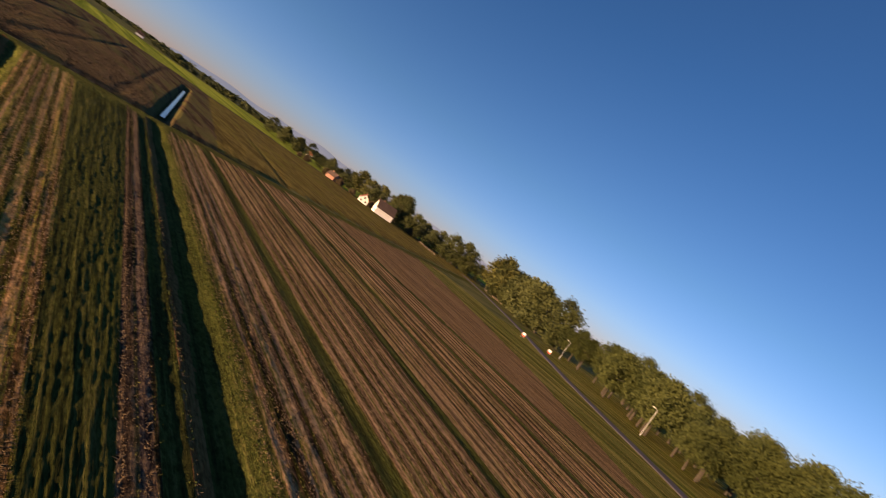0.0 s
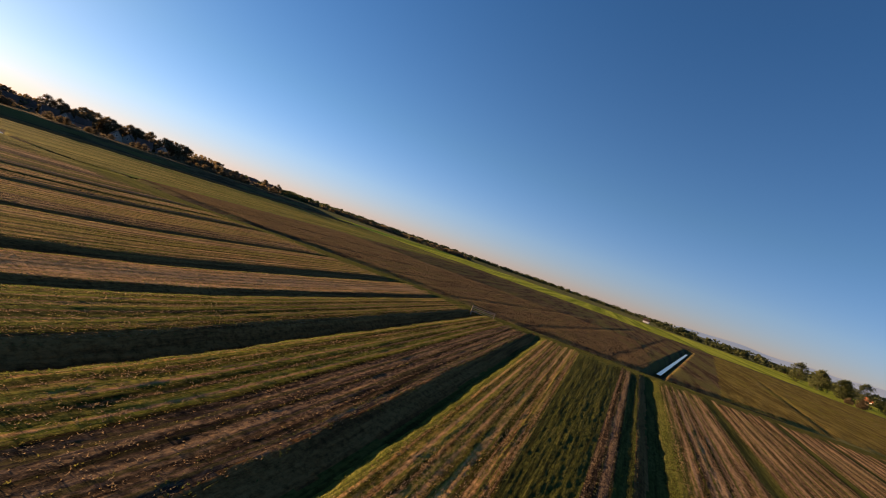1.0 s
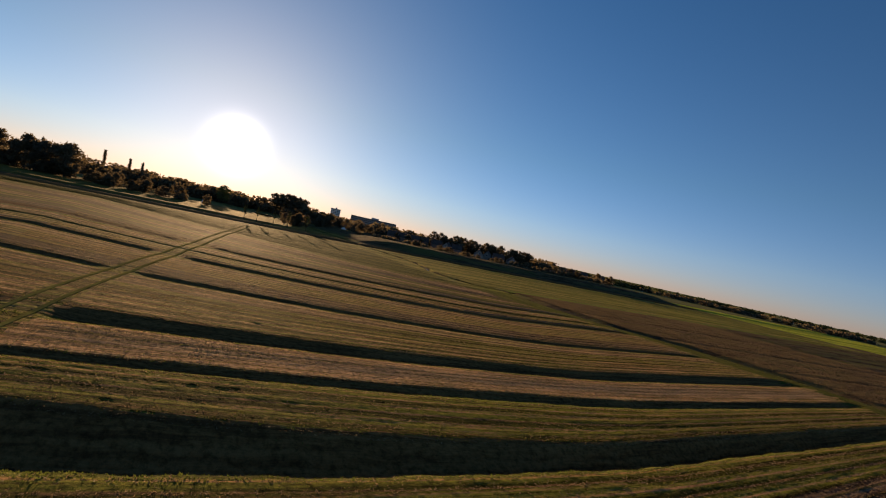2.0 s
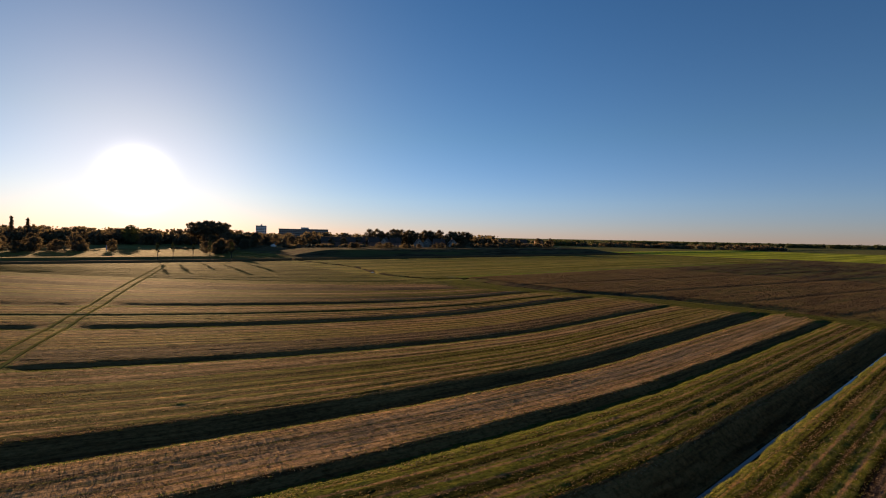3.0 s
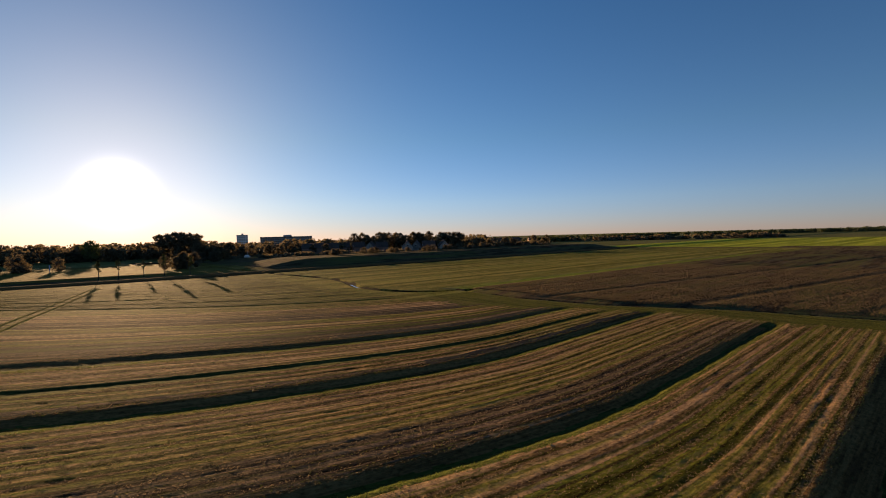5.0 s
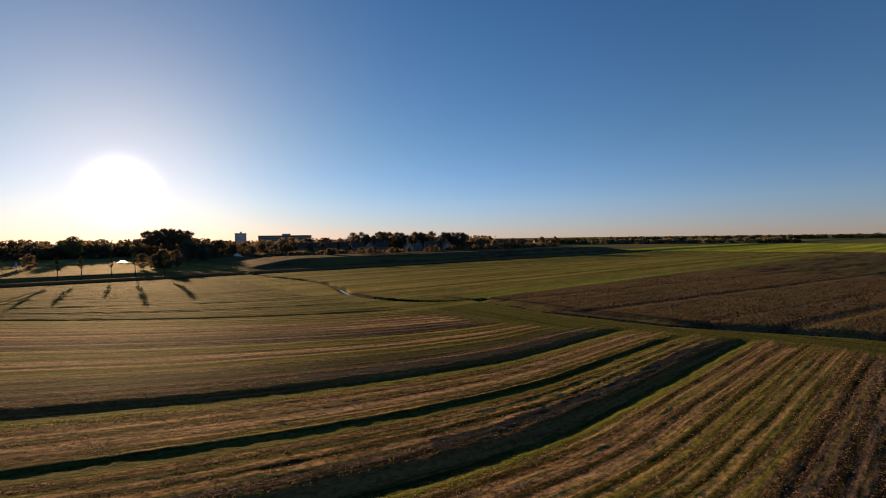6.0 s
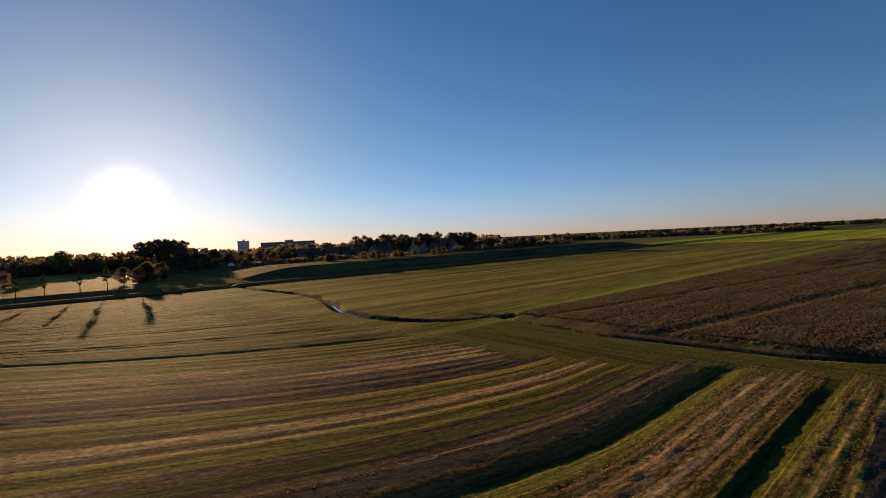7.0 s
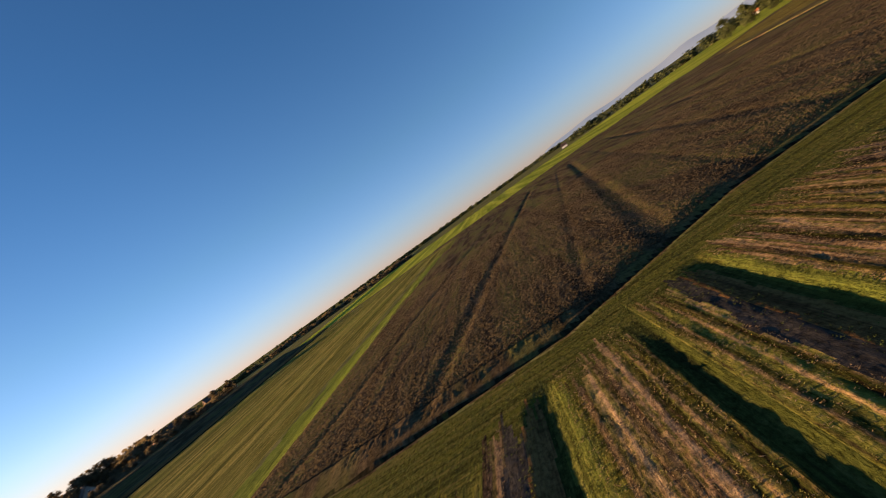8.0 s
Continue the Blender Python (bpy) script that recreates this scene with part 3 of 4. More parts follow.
tagged(ground, "flat polder farmland of mown hay strips, ditches and meadows", "ground", kind="structure")


def across(x, y):
    """The strip coordinate of a place."""
    low, high = np.full(np.shape(x), -4600.0), np.full(np.shape(x), 4600.0)
    for _ in range(36):
        u = (low + high) / 2
        west = u + bend(u, y) < x
        low, high = np.where(west, u, low), np.where(west, high, u)
    return u


def land(x, y):
    """The land's height at a place (for things that stand on it)."""
    x, y = np.array([float(x)]), np.array([float(y)])
    return float(height(across(x, y), y, x)[0])


# open water
def water_sheet(name, rows, z, label):
    vs, fs = [], []
    for k, (x0, x1, y) in enumerate(rows):
        vs += [(x0, y, z), (x1, y, z)]
        if k:
            fs.append((2 * k - 2, 2 * k - 1, 2 * k + 1, 2 * k))
    ob = mesh_object(name, vs, fs, WATER)
    return tagged(ob, label, "water", kind="structure")


ys = np.linspace(-24, 76, 60)
dx = -5.0 + bend(np.full_like(ys, -5.0), ys)
water_sheet("water_ditch", [(x - 0.14, x + 0.08, y) for x, y in zip(dx.tolist(), ys.tolist())], -1.03, "still dark water in the ditch between two strips")
xs = np.linspace(-124, -109, 8)
water_sheet("water_creek", [(x, x + 1.1, y) for x, y in zip(xs.tolist(), (creek_y(xs) + 0.0).tolist())], -0.4, "bright patch of water in the winding ditch")
ys = np.linspace(99, 222, 60)
water_sheet("water_reed_bed", [(x - 0.4, x + 0.4, y) for x, y in zip(pool_x(ys).tolist(), ys.tolist())], -0.55, "narrow open water that mirrors the sky in the reed bed")
water_sheet("water_pond", [(-362 + 2.0 * abs(k - 3), -322 - 1.5 * abs(k - 4), 52 + 1.7 * k) for k in range(9)], land(-330, 58) + 0.05, "pond beyond the dike that mirrors the low sun")


# ---- trees ----
def tree_parts(seed, tall, spread, mat, low=0.25, clumps=70, leaves=26, leaf=0.5, slim=False):
    """One tree: a tapered trunk with limbs, and a crown of many small leaf blades in uneven clumps."""
    r = random.Random(seed)
    tree = new("tree")
    bm = bmesh.new()
    top = Vector((r.uniform(-0.4, 0.4), r.uniform(-0.4, 0.4), tall * 0.8))
    mid = Vector((top.x * 0.3, top.y * 0.3, tall * 0.4))
    tube(bm, (0, 0, -0.3), mid, tall * 0.022 + 0.05, tall * 0.014, 7)
    tube(bm, mid, top, tall * 0.014, 0.03, 6)
    centres = []
    for k in range(clumps):
        h = low + (1 - low) * r.random() ** 0.85
        f = (h - low) / (1 - low)
        w = math.sqrt(max(0.02, 1 - (2 * f - 0.85) ** 2 * 0.85)) * spread if not slim else spread * (1.05 - f)
        a, d = r.random() * math.tau, w * math.sqrt(r.random()) * r.uniform(0.75, 1.1)
        centres.append(Vector((math.cos(a) * d, math.sin(a) * d, h * tall)))
    for c in r.sample(centres, min(9, len(centres))):
        s = mid.lerp(top, max(0.0, min(1.0, (c.z - mid.z) / max(top.z - mid.z, 0.1) - 0.25)))
        tube(bm, s, c, tall * 0.008, 0.02, 4)
    part("trunk", bm, BARK, tree)
    vs, fs = [], []
    for c in centres:
        size = r.uniform(0.5, 1.0) * spread * (0.32 if not slim else 0.5)
        for _ in range(leaves):
            d = Vector((r.gauss(0, 1), r.gauss(0, 1), r.gauss(0, 0.75))) * size * 0.55
            p = c + d
            t = Vector((r.uniform(-1, 1), r.uniform(-1, 1), r.uniform(-1, 1))).normalized()
            s = t.orthogonal().normalized() * leaf * r.uniform(0.5, 1.0)
            t = t * leaf * r.uniform(0.7, 1.3)
            k = len(vs)
            vs += [p - t, p + s * 0.6, p + t, p - s * 0.6]
            fs.append((k, k + 1, k + 2, k + 3))
    crown = mesh_object("crown", vs, fs, mat)
    crown.parent = tree
    return tree


def planted(source, x, y, scale, turn, label, group):
    t = copy_thing(source, pose(x, y, land(x, y), 0, 0, turn) @ Matrix.Diagonal((scale, scale, scale, 1)))
    t.scale = (scale, scale, scale)
    return tagged(t, label, "tree", group)


R = random.Random(11)
KINDS = {
    "round": [tree_parts(s, 10, 4.2, LEAF, 0.22, 100, 24, 0.36) for s in (1, 2, 3)],
    "dark": [tree_parts(s, 10, 4.4, LEAF_DARK, 0.06, 64, 22, 0.52) for s in (4, 5, 6)],
    "bright": [tree_parts(s, 10, 4.2, LEAF_BRIGHT, 0.27, 125, 44, 0.23) for s in (7, 8, 9)],
    "deep": [tree_parts(s, 10, 4.4, LEAF_DEEP, 0.06, 90, 24, 0.36) for s in (16, 17, 18)],
    "grove": [tree_parts(s, 10, 3.6, LEAF_DARK, 0.3, 80, 24, 0.36) for s in (21, 22, 23)],
    "poplar": [tree_parts(s, 10, 0.95, LEAF_DARK, 0.05, 80, 24, 0.22, True) for s in (10, 11)],
    "slender": [tree_parts(s, 10, 1.25, LEAF_DEEP, 0.48, 30, 22, 0.3) for s in (14, 15)],
    "bush": [tree_parts(s, 10, 8.0, LEAF_DARK, 0.03, 55, 20, 0.95) for s in (12, 13)],
}
WORDS = {"round": "broad green deciduous tree in full leaf", "dark": "dark dense deciduous tree against the light", "bright": "yellow-green willow tree with a broad crown", "deep": "deep green dense deciduous tree in full leaf", "grove": "broad dark tree with a bare lower trunk", "poplar": "tall slim dark poplar tree", "slender": "slender young tree with a high narrow crown", "bush": "low dark rounded shrub"}


def put(kind, x, y, tall, group):
    src = R.choice(KINDS[kind])
    return planted(src, x, y, tall / 10, R.uniform(0, 360), WORDS[kind], group)


def row(kind, x0, y0, x1, y1, count, tall, group, jitter=3.0):
    for k in range(count):
        f = (k + R.uniform(0.2, 0.8)) / count
        put(kind, x0 + (x1 - x0) * f + R.uniform(-jitter, jitter), y0 + (y1 - y0) * f + R.uniform(-jitter, jitter), tall * R.uniform(0.8, 1.2), group)


def polar(az, d, y0=20.0, x0=-30.0):
    """A place d metres off the middle of the flight, in the direction az."""
    az -= 2.3
    return x0 + d * math.sin(radians(az)), y0 + d * math.cos(radians(az))


BELT, DIKE, ROADSIDE = "trees beyond the dike", "shrubs on the dike", "trees along the road"
# beyond the dike, where the sun stands
row("dark", -330, -170, -280, -36, 28, 14.0, BELT, 7)
row("dark", -452, -50, -440, 40, 20, 9.5, BELT, 8)
row("dark", -316, -52, -312, 2, 7, 7.5, BELT, 4)
row("bush", -300, -40, -304, 12, 7, 3.6, BELT, 4)
row("bush", -310, -150, -286, -30, 22, 5.5, BELT, 6)

row("dark", -360, 84, -345, 112, 9, 9.0, BELT, 5)
row("dark", -249, 52, -256, 66, 8, 6.5, BELT, 3)
row("dark", -276, -34, -300, 16, 10, 6.0, BELT, 5)
row("dark", -300, 66, -306, 96, 8, 6.0, BELT, 4)
row("dark", -345, 88, -365, 128, 9, 8.0, BELT, 5)
for az, tall in ((-96.9, 21), (-94.6, 18.5), (-93.4, 17.5), (-102.0, 19)):
    put("poplar", *polar(az, 400), tall, BELT)
put("round", *polar(-85.0, 380), 14.0, BELT)
# lone trees by the foot ditch, whose shadows lie across the dry meadow
for x, y, tall in ((-203, 51.5, 7.2), (-206, 44.0, 7.4), (-207, 38.0, 5.6), (-205, 30.5, 6.6), (-203, 25.0, 6.9)):
    put("slender", x, y, tall, "young trees by the foot ditch")
# behind and on the high dike
row("bush", -236, 124, -248, 300, 30, 2.6, DIKE, 5)
for k in range(6):
    put("grove", *polar(-79.0 + 0.72 * k, 385 + R.uniform(-6, 6)), 19.0 - 0.6 * abs(k - 2.5), BELT)
for k in range(14):
    put("grove", *polar(-57.7 + 0.69 * k + R.uniform(-0.25, 0.25), 385 + R.uniform(-9, 9)), 15.8 - 3.5 * R.random() ** 2, BELT)
for k in range(5):
    put("dark", *polar(-47.1 + 0.55 * k, 380), 14.0, BELT)
row("dark", *polar(-75, 330), *polar(-62, 345), 14, 7.5, BELT, 8)
row("dark", *polar(-45, 360), *polar(-33, 380), 10, 8.0, BELT, 6)
# along the road
row("bright", 157.0, 63.0, 131.0, 31.0, 9, 14.2, ROADSIDE, 3)
row("bright", 128.0, 27.0, 105.0, -8.0, 10, 12.6, ROADSIDE, 3)
row("bright", 178.0, 66.0, 136.0, 2.0, 14, 15.2, ROADSIDE, 4)
row("bright", 187.2, 101.1, 170.1, 70.6, 5, 14.0, ROADSIDE, 2)
row("deep", 187.9, 291.2, 256.3, 207.0, 10, 14.0, ROADSIDE, 5)
row("deep", 233.1, 176.4, 183.3, 99.0, 14, 18.5, ROADSIDE, 4)
row("round", 244.6, 196.7, 221.5, 164.1, 6, 22.5, ROADSIDE, 3)
row("deep", 223.5, 306.2, 244.1, 212.7, 9, 17.5, ROADSIDE, 5)
row("round", 206.7, 335.7, 229.8, 296.3, 5, 21.0, ROADSIDE, 4)
row("deep", 158.2, 424.4, 212.7, 335.9, 12, 12.0, ROADSIDE, 6)
row("bush", 150.7, 334.1, 207.2, 245.7, 12, 4.0, ROADSIDE, 5)


# woods on the horizon, too far to tell the trees apart
def woods(x0, y0, x1, y1, tall, seed, mat=LEAF_DARK):
    r = random.Random(seed)
    length = math.hypot(x1 - x0, y1 - y0)
    vs, fs = [], []
    for k in range(int(length / 3.6)):
        f = r.random()
        cx, cy = x0 + (x1 - x0) * f + r.uniform(-12, 12), y0 + (y1 - y0) * f + r.uniform(-12, 12)
        h, w = tall * r.uniform(0.45, 1.1), r.uniform(3, 6.5)
        for _ in range(60):
            p = Vector((cx + r.gauss(0, w * 0.5), cy + r.gauss(0, w * 0.5), abs(r.uniform(0, 1)) ** 0.8 * h))
            t = Vector((r.uniform(-1, 1), r.uniform(-1, 1), r.uniform(-1, 1))).normalized()
            s = t.orthogonal() * r.uniform(0.6, 1.2)
            t = t * r.uniform(0.8, 1.8)
            i = len(vs)
            vs += [p - t, p + s, p + t, p - s]
            fs.append((i, i + 1, i + 2, i + 3))
    ob = mesh_object("distant_woods", vs, fs, mat)
    return tagged(ob, "dark belt of distant woods on the horizon", "woods", kind="stuff")


woods(*polar(-125, 430), *polar(-92, 400), 13, 31)
woods(*polar(-94, 440), *polar(-71, 425), 11.5, 32)
woods(*polar(-71, 395), *polar(-62, 400), 8.0, 42)
woods(*polar(-94, 455), *polar(-72, 445), 12.5, 38)
woods(*polar(-72, 425), *polar(-60, 430), 8.5, 41)
woods(*polar(-68, 390), *polar(-44, 400), 10.5, 33)
woods(*polar(-68, 400), *polar(-40, 420), 11.5, 39)
woods(*polar(-70, 300), *polar(-42, 312), 3.6, 40)
woods(-470, -80, -455, 70, 9.5, 34)
woods(-430, -60, -420, 130, 10, 35)
woods(-300, 300, -262, 352, 5, 36)
woods(-520, 520, -190, 690, 6, 37)
woods(*polar(-112, 560), *polar(-84, 640), 13, 21)
woods(*polar(-86, 620), *polar(-62, 700), 10, 22)
woods(*polar(-64, 640), *polar(-42, 620), 12.5, 23)
woods(*polar(-44, 560), *polar(-24, 860), 8, 24, LEAF_DEEP)
woods(*polar(-26, 1100), *polar(-2, 1300), 8, 25, LEAF_DEEP)
woods(*polar(-6, 1500), *polar(12, 1200), 9, 26, LEAF_DEEP)
woods(*polar(12, 760), *polar(28, 640), 10, 27, LEAF_DEEP)
woods(*polar(27, 620), *polar(44, 560), 11, 28, LEAF_DEEP)
woods(*polar(44, 700), *polar(70, 700), 13, 29, LEAF_DEEP)
woods(*polar(68, 800), *polar(100, 900), 13, 30, LEAF_DEEP)

for src in sum(KINDS.values(), []):
    for o in (*src.children_recursive, src):
        bpy.data.objects.remove(o)


# ---- buildings ----
def gable_house(x, y, turn, wide, deep, eaves, ridge, wall, roof, label, group="", chimney=True):
    """A house with gable ends, roof slabs, windows, a door and a chimney."""
    h = empty("house", pose(x, y, land(x, y), 0, 0, turn), label, "house", group)
    bm = bmesh.new()
    w, d = wide / 2, deep / 2
    pts = [(-w, -d, -0.3), (w, -d, -0.3), (w, -d, eaves), (0, -d, ridge), (-w, -d, eaves)]
    front = [bm.verts.new(p) for p in pts]
    back = [bm.verts.new((p[0], d, p[2])) for p in pts]
    bm.faces.new(front)
    bm.faces.new(back[::-1])
    for k in range(5):
        bm.faces.new((front[k], back[k], back[(k + 1) % 5], front[(k + 1) % 5]))
    part("wall", bm, wall, h)
    run = math.hypot(w, ridge - eaves)
    for side in (-1, 1):
        bm = bmesh.new()
        nx, nz = (ridge - eaves) / run * side, w / run
        o = 0.35
        a = Vector((side * (w + o * w / run), 0, eaves - o * (ridge - eaves) / run))
        b = Vector((0, 0, ridge))
        n = Vector((nx, 0, nz)) * 0.18
        vs = []
        for p in (a, b, b + n, a + n):
            vs.append((bm.verts.new(p + Vector((0, -d - 0.3, 0.01))), bm.verts.new(p + Vector((0, d + 0.3, 0.01)))))
        for k in range(4):
            bm.faces.new((vs[k][0], vs[k][1], vs[(k + 1) % 4][1], vs[(k + 1) % 4][0]))
        bm.faces.new([v[0] for v in vs][::-1])
        bm.faces.new([v[1] for v in vs])
        part("roof", bm, roof, h)
    for sy in (-1, 1):
        for wx, wz in ((-w * 0.5, 0.9), (w * 0.5, 0.9), (0, eaves + 0.1)):
            if wz + 1.3 > ridge - 0.4:
                continue
            bm = bmesh.new()
            block(bm, wx - 0.65, wx + 0.65, sy * (d + 0.04) - 0.05, sy * (d + 0.04) + 0.05, wz - 0.06, wz + 1.36)
            win = part("window", bm, WHITE_WALL, h)
            bm = bmesh.new()
            block(bm, wx - 0.55, wx + 0.55, sy * (d + 0.1) - 0.02, sy * (d + 0.1) + 0.02, wz + 0.05, wz + 1.25)
            part("pane", bm, GLASS, win)
    bm = bmesh.new()
    block(bm, w - 0.02, w + 0.06, -0.5, 0.5, -0.2, 2.05)
    part("door", bm, WOOD, h)
    if chimney:
        bm = bmesh.new()
        block(bm, -0.4, 0.4, d * 0.5 - 0.4, d * 0.5 + 0.4, ridge - 0.7, ridge + 0.9)
        part("chimney", bm, BRICK_WALL, h)
    return h


def flat_block(x, y, turn, wide, deep, storeys, label, wall, bays):
    """A flat-roofed block of flats with its storeys, window bays and roof box."""
    h = empty("apartment_building", pose(x, y, 0, 0, 0, turn), label, "building")
    top = storeys * 2.9
    bm = bmesh.new()
    block(bm, -wide / 2, wide / 2, -deep / 2, deep / 2, -0.5, top)
    part("wall", bm, wall, h)
    bm = bmesh.new()
    block(bm, -wide / 2 - 0.3, wide / 2 + 0.3, -deep / 2 - 0.3, deep / 2 + 0.3, top, top + 0.5)
    part("roof", bm, ROOF_TILE, h)
    bm = bmesh.new()
    block(bm, -wide * 0.06, wide * 0.1, -3, 3, top + 0.5, top + 3.0)
    part("roof_box", bm, CONCRETE, h)
    pw = wide / bays
    bm = bmesh.new()
    block(bm, -pw * 0.36, pw * 0.36, -0.06, 0.06, 0, 1.5)
    me = bpy.data.meshes.new("window")
    bm.to_mesh(me)
    bm.free()
    me.materials.append(GLASS)
    for s in range(storeys):
        for k in range(bays):
            for side in (-1, 1):
                o = new("window", me)
                o.parent = h
                o.location = (-wide / 2 + (k + 0.5) * pw, side * (deep / 2 + 0.03), s * 2.9 + 0.9)
    return h


# the white tower and the long slab behind the woods
tx, ty = polar(-70.3, 900)
flat_block(tx, ty, 70, 18, 16, 8, "pale grey residential tower above the distant trees", WHITE_TOWER, 5)
tx, ty = polar(-65.6, 760)
flat_block(tx, ty, 68, 76, 12, 6, "long grey slab of flats above the distant trees", GREY_PANEL, 22)

VILLAGE = "houses behind the dike"
HOUSES = [(-63.5, 420), (-62.0, 425), (-60.5, 418), (-59.2, 424), (-57.4, 418), (-55.9, 395), (-54.6, 408), (-51.4, 372), (-50.2, 380), (-48.7, 372), (-46.8, 378), (-41.0, 395), (-39.4, 392), (-38.0, 400), (-36.0, 410)]
for k, (az, d) in enumerate(HOUSES):
    hx, hy = polar(az, d * (0.88 if az < -45 else 1.3))
    pale = k in (5, 7, 8, 10)
    gable_house(hx, hy, (52 if pale else -24) + 9 * math.sin(k * 2.1), 7.0, 9, 4.8, 8.6, PALE_WALL if pale else BRICK_WALL, ROOF_TILE, "pale gabled house with a dark tiled roof" if pale else "brick gabled house with a dark tiled roof", VILLAGE)
hx, hy = polar(-40.8, 540)
gable_house(hx, hy, -38, 12, 30, 4.0, 8.0, BRICK_WALL, ROOF_RED, "long brick row house with a red tiled roof", VILLAGE)
# the farm by the road
gable_house(184.0, 251.0, 70, 8.5, 13, 4.0, 9.2, WHITE_WALL, ROOF_TILE, "white farmhouse with steep gables among trees", "houses along the road")
gable_house(176.6, 266.8, 150, 6.5, 9, 3.0, 6.2, WHITE_WALL, ROOF_RED, "small white barn with a red roof", "houses along the road")
gable_house(169.5, 304.7, 20, 6.0, 8, 2.8, 5.6, BRICK_WALL, ROOF_TILE, "low brick shed beside the farm", "houses along the road")
for az, d, wall, roof, word in ((10.9, 720, WHITE_WALL, ROOF_TILE, "small white farmhouse on the far meadow"), (24.5, 660, BRICK_WALL, ROOF_TILE, "brick farmhouse with a dark roof by the woods"), (27.5, 640, BRICK_WALL, ROOF_TILE, "brick farmhouse with a dark roof by the woods"), (31.0, 600, WHITE_WALL, ROOF_RED, "white farmhouse with a red roof by the woods"), (34.0, 580, BRICK_WALL, ROOF_TILE, "brick farmhouse with a dark roof by the woods")):
    hx, hy = polar(az, d)
    gable_house(hx, hy, az * 7, 6, 8, 2.6, 5.8, wall, roof, word, "far farmhouses")


def boat(x, y, turn):
    """A small white boat with a cabin and a mast."""
    b = empty("boat", pose(x, y, land(x, y), 0, 0, turn), "small white boat with a cabin and mast behind the dike", "boat")
    bm = bmesh.new()
    rings = []
    for s, w, z in ((-4.2, 1.1, 0.1), (-2.0, 1.5, 0.0), (1.0, 1.5, 0.0), (3.2, 0.8, 0.1), (4.4, 0.1, 0.3)):
        rings.append([bm.verts.new(v) for v in ((s, -w, 1.5 + z), (s, -w * 0.7, 0.1 + z), (s, w * 0.7, 0.1 + z), (s, w, 1.5 + z))])
    for a, c in zip(rings[:-1], rings[1:]):
        for k in range(4):
            bm.faces.new((a[k], a[(k + 1) % 4], c[(k + 1) % 4], c[k]))
    bm.faces.new(rings[0])
    bm.faces.new(rings[-1][::-1])
    part("hull", bm, WHITE_WALL, b)
    bm = bmesh.new()
    block(bm, -2.4, 1.0, -1.0, 1.0, 1.45, 2.7)
    bmesh.ops.bevel(bm, geom=bm.edges[:], offset=0.2, segments=2, affect="EDGES")
    part("cabin", bm, WHITE_WALL, b)
    bm = bmesh.new()
    tube(bm, (0.6, 0, 2.5), (0.6, 0, 6.5), 0.06, 0.04, 6)
    part("mast", bm, WHITE_WALL, b, "white mast")
    b.scale = (0.55, 0.55, 0.55)


boat(-299, 103, 20)


# ---- the road, its lamps and boards ----
def strip_mesh(name, pts, half, lift, mat, label):
    vs, fs = [], []
    for k, (x, y) in enumerate(pts):
        a, b = pts[max(k - 1, 0)], pts[min(k + 1, len(pts) - 1)]
        d = Vector((b[0] - a[0], b[1] - a[1])).normalized()
        n = Vector((d.y, -d.x))
        for s in (-half, -half * 0.8, half * 0.8, half):
            px, py = x + n.x * s, y + n.y * s
            vs.append((px, py, land(px, py) + (lift if abs(s) < half else -0.05)))
        if k:
            q = 4 * k
            for j in range(3):
                fs.append((q - 4 + j, q - 3 + j, q + 1 + j, q + j))
    return tagged(mesh_object(name, vs, fs, mat), label, "road", kind="structure")


ROADLINE = [(55, -34), (72, -8), (94, 19), (104, 34), (116, 51), (132, 70), (149, 89), (172, 118), (200, 158), (225, 200)]
strip_mesh("road", ROADLINE, 1.9, 0.14, ROAD, "narrow grey asphalt lane beside the fields")


WORN = plain("worn_grass", (0.16, 0.15, 0.04), 1.0, 0.35, 1.5)
WORN.node_tree.nodes["Principled BSDF"].inputs["Specular IOR Level"].default_value = 0.0
for rut in (-0.85, 0.85):
    line = np.linspace(-168, -9, 260)
    strip_mesh("farm_track", [(x, y) for x, y in zip((line + 0.15 * rut).tolist(), (track_y(line) + rut).tolist())], 0.2, 0.04, WORN, "wheel rut of a farm track worn across the strips")
# the pale light of far haze, put into the bank as a faint emission
HAZE, _n, _l, _b = material("distant_haze_glow", 1.0)
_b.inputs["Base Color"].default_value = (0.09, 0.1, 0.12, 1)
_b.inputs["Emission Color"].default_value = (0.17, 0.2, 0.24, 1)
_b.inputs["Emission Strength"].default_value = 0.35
vs, fs = [], []
for k in range(91):
    az = radians(8 + 0.8 * k)
    top = 14 + 65 * math.sin(math.pi * k / 90) ** 0.5 * (0.72 + 0.16 * math.sin(k * 0.37) + 0.12 * math.sin(k * 0.91 + 1))
    for d, z in ((4000, -5), (4060, top), (4400, top * 0.9), (4450, -5)):
        vs.append((d * math.sin(az), d * math.cos(az), z))
    if k:
        for j in range(3):
            fs.append((4 * k - 4 + j, 4 * k + j, 4 * k + 1 + j, 4 * k - 3 + j))
tagged(mesh_object("backdrop", vs, fs, HAZE, None, True), "pale blue-grey bank low on the far horizon, glowing faintly as haze", "backdrop", kind="structure")


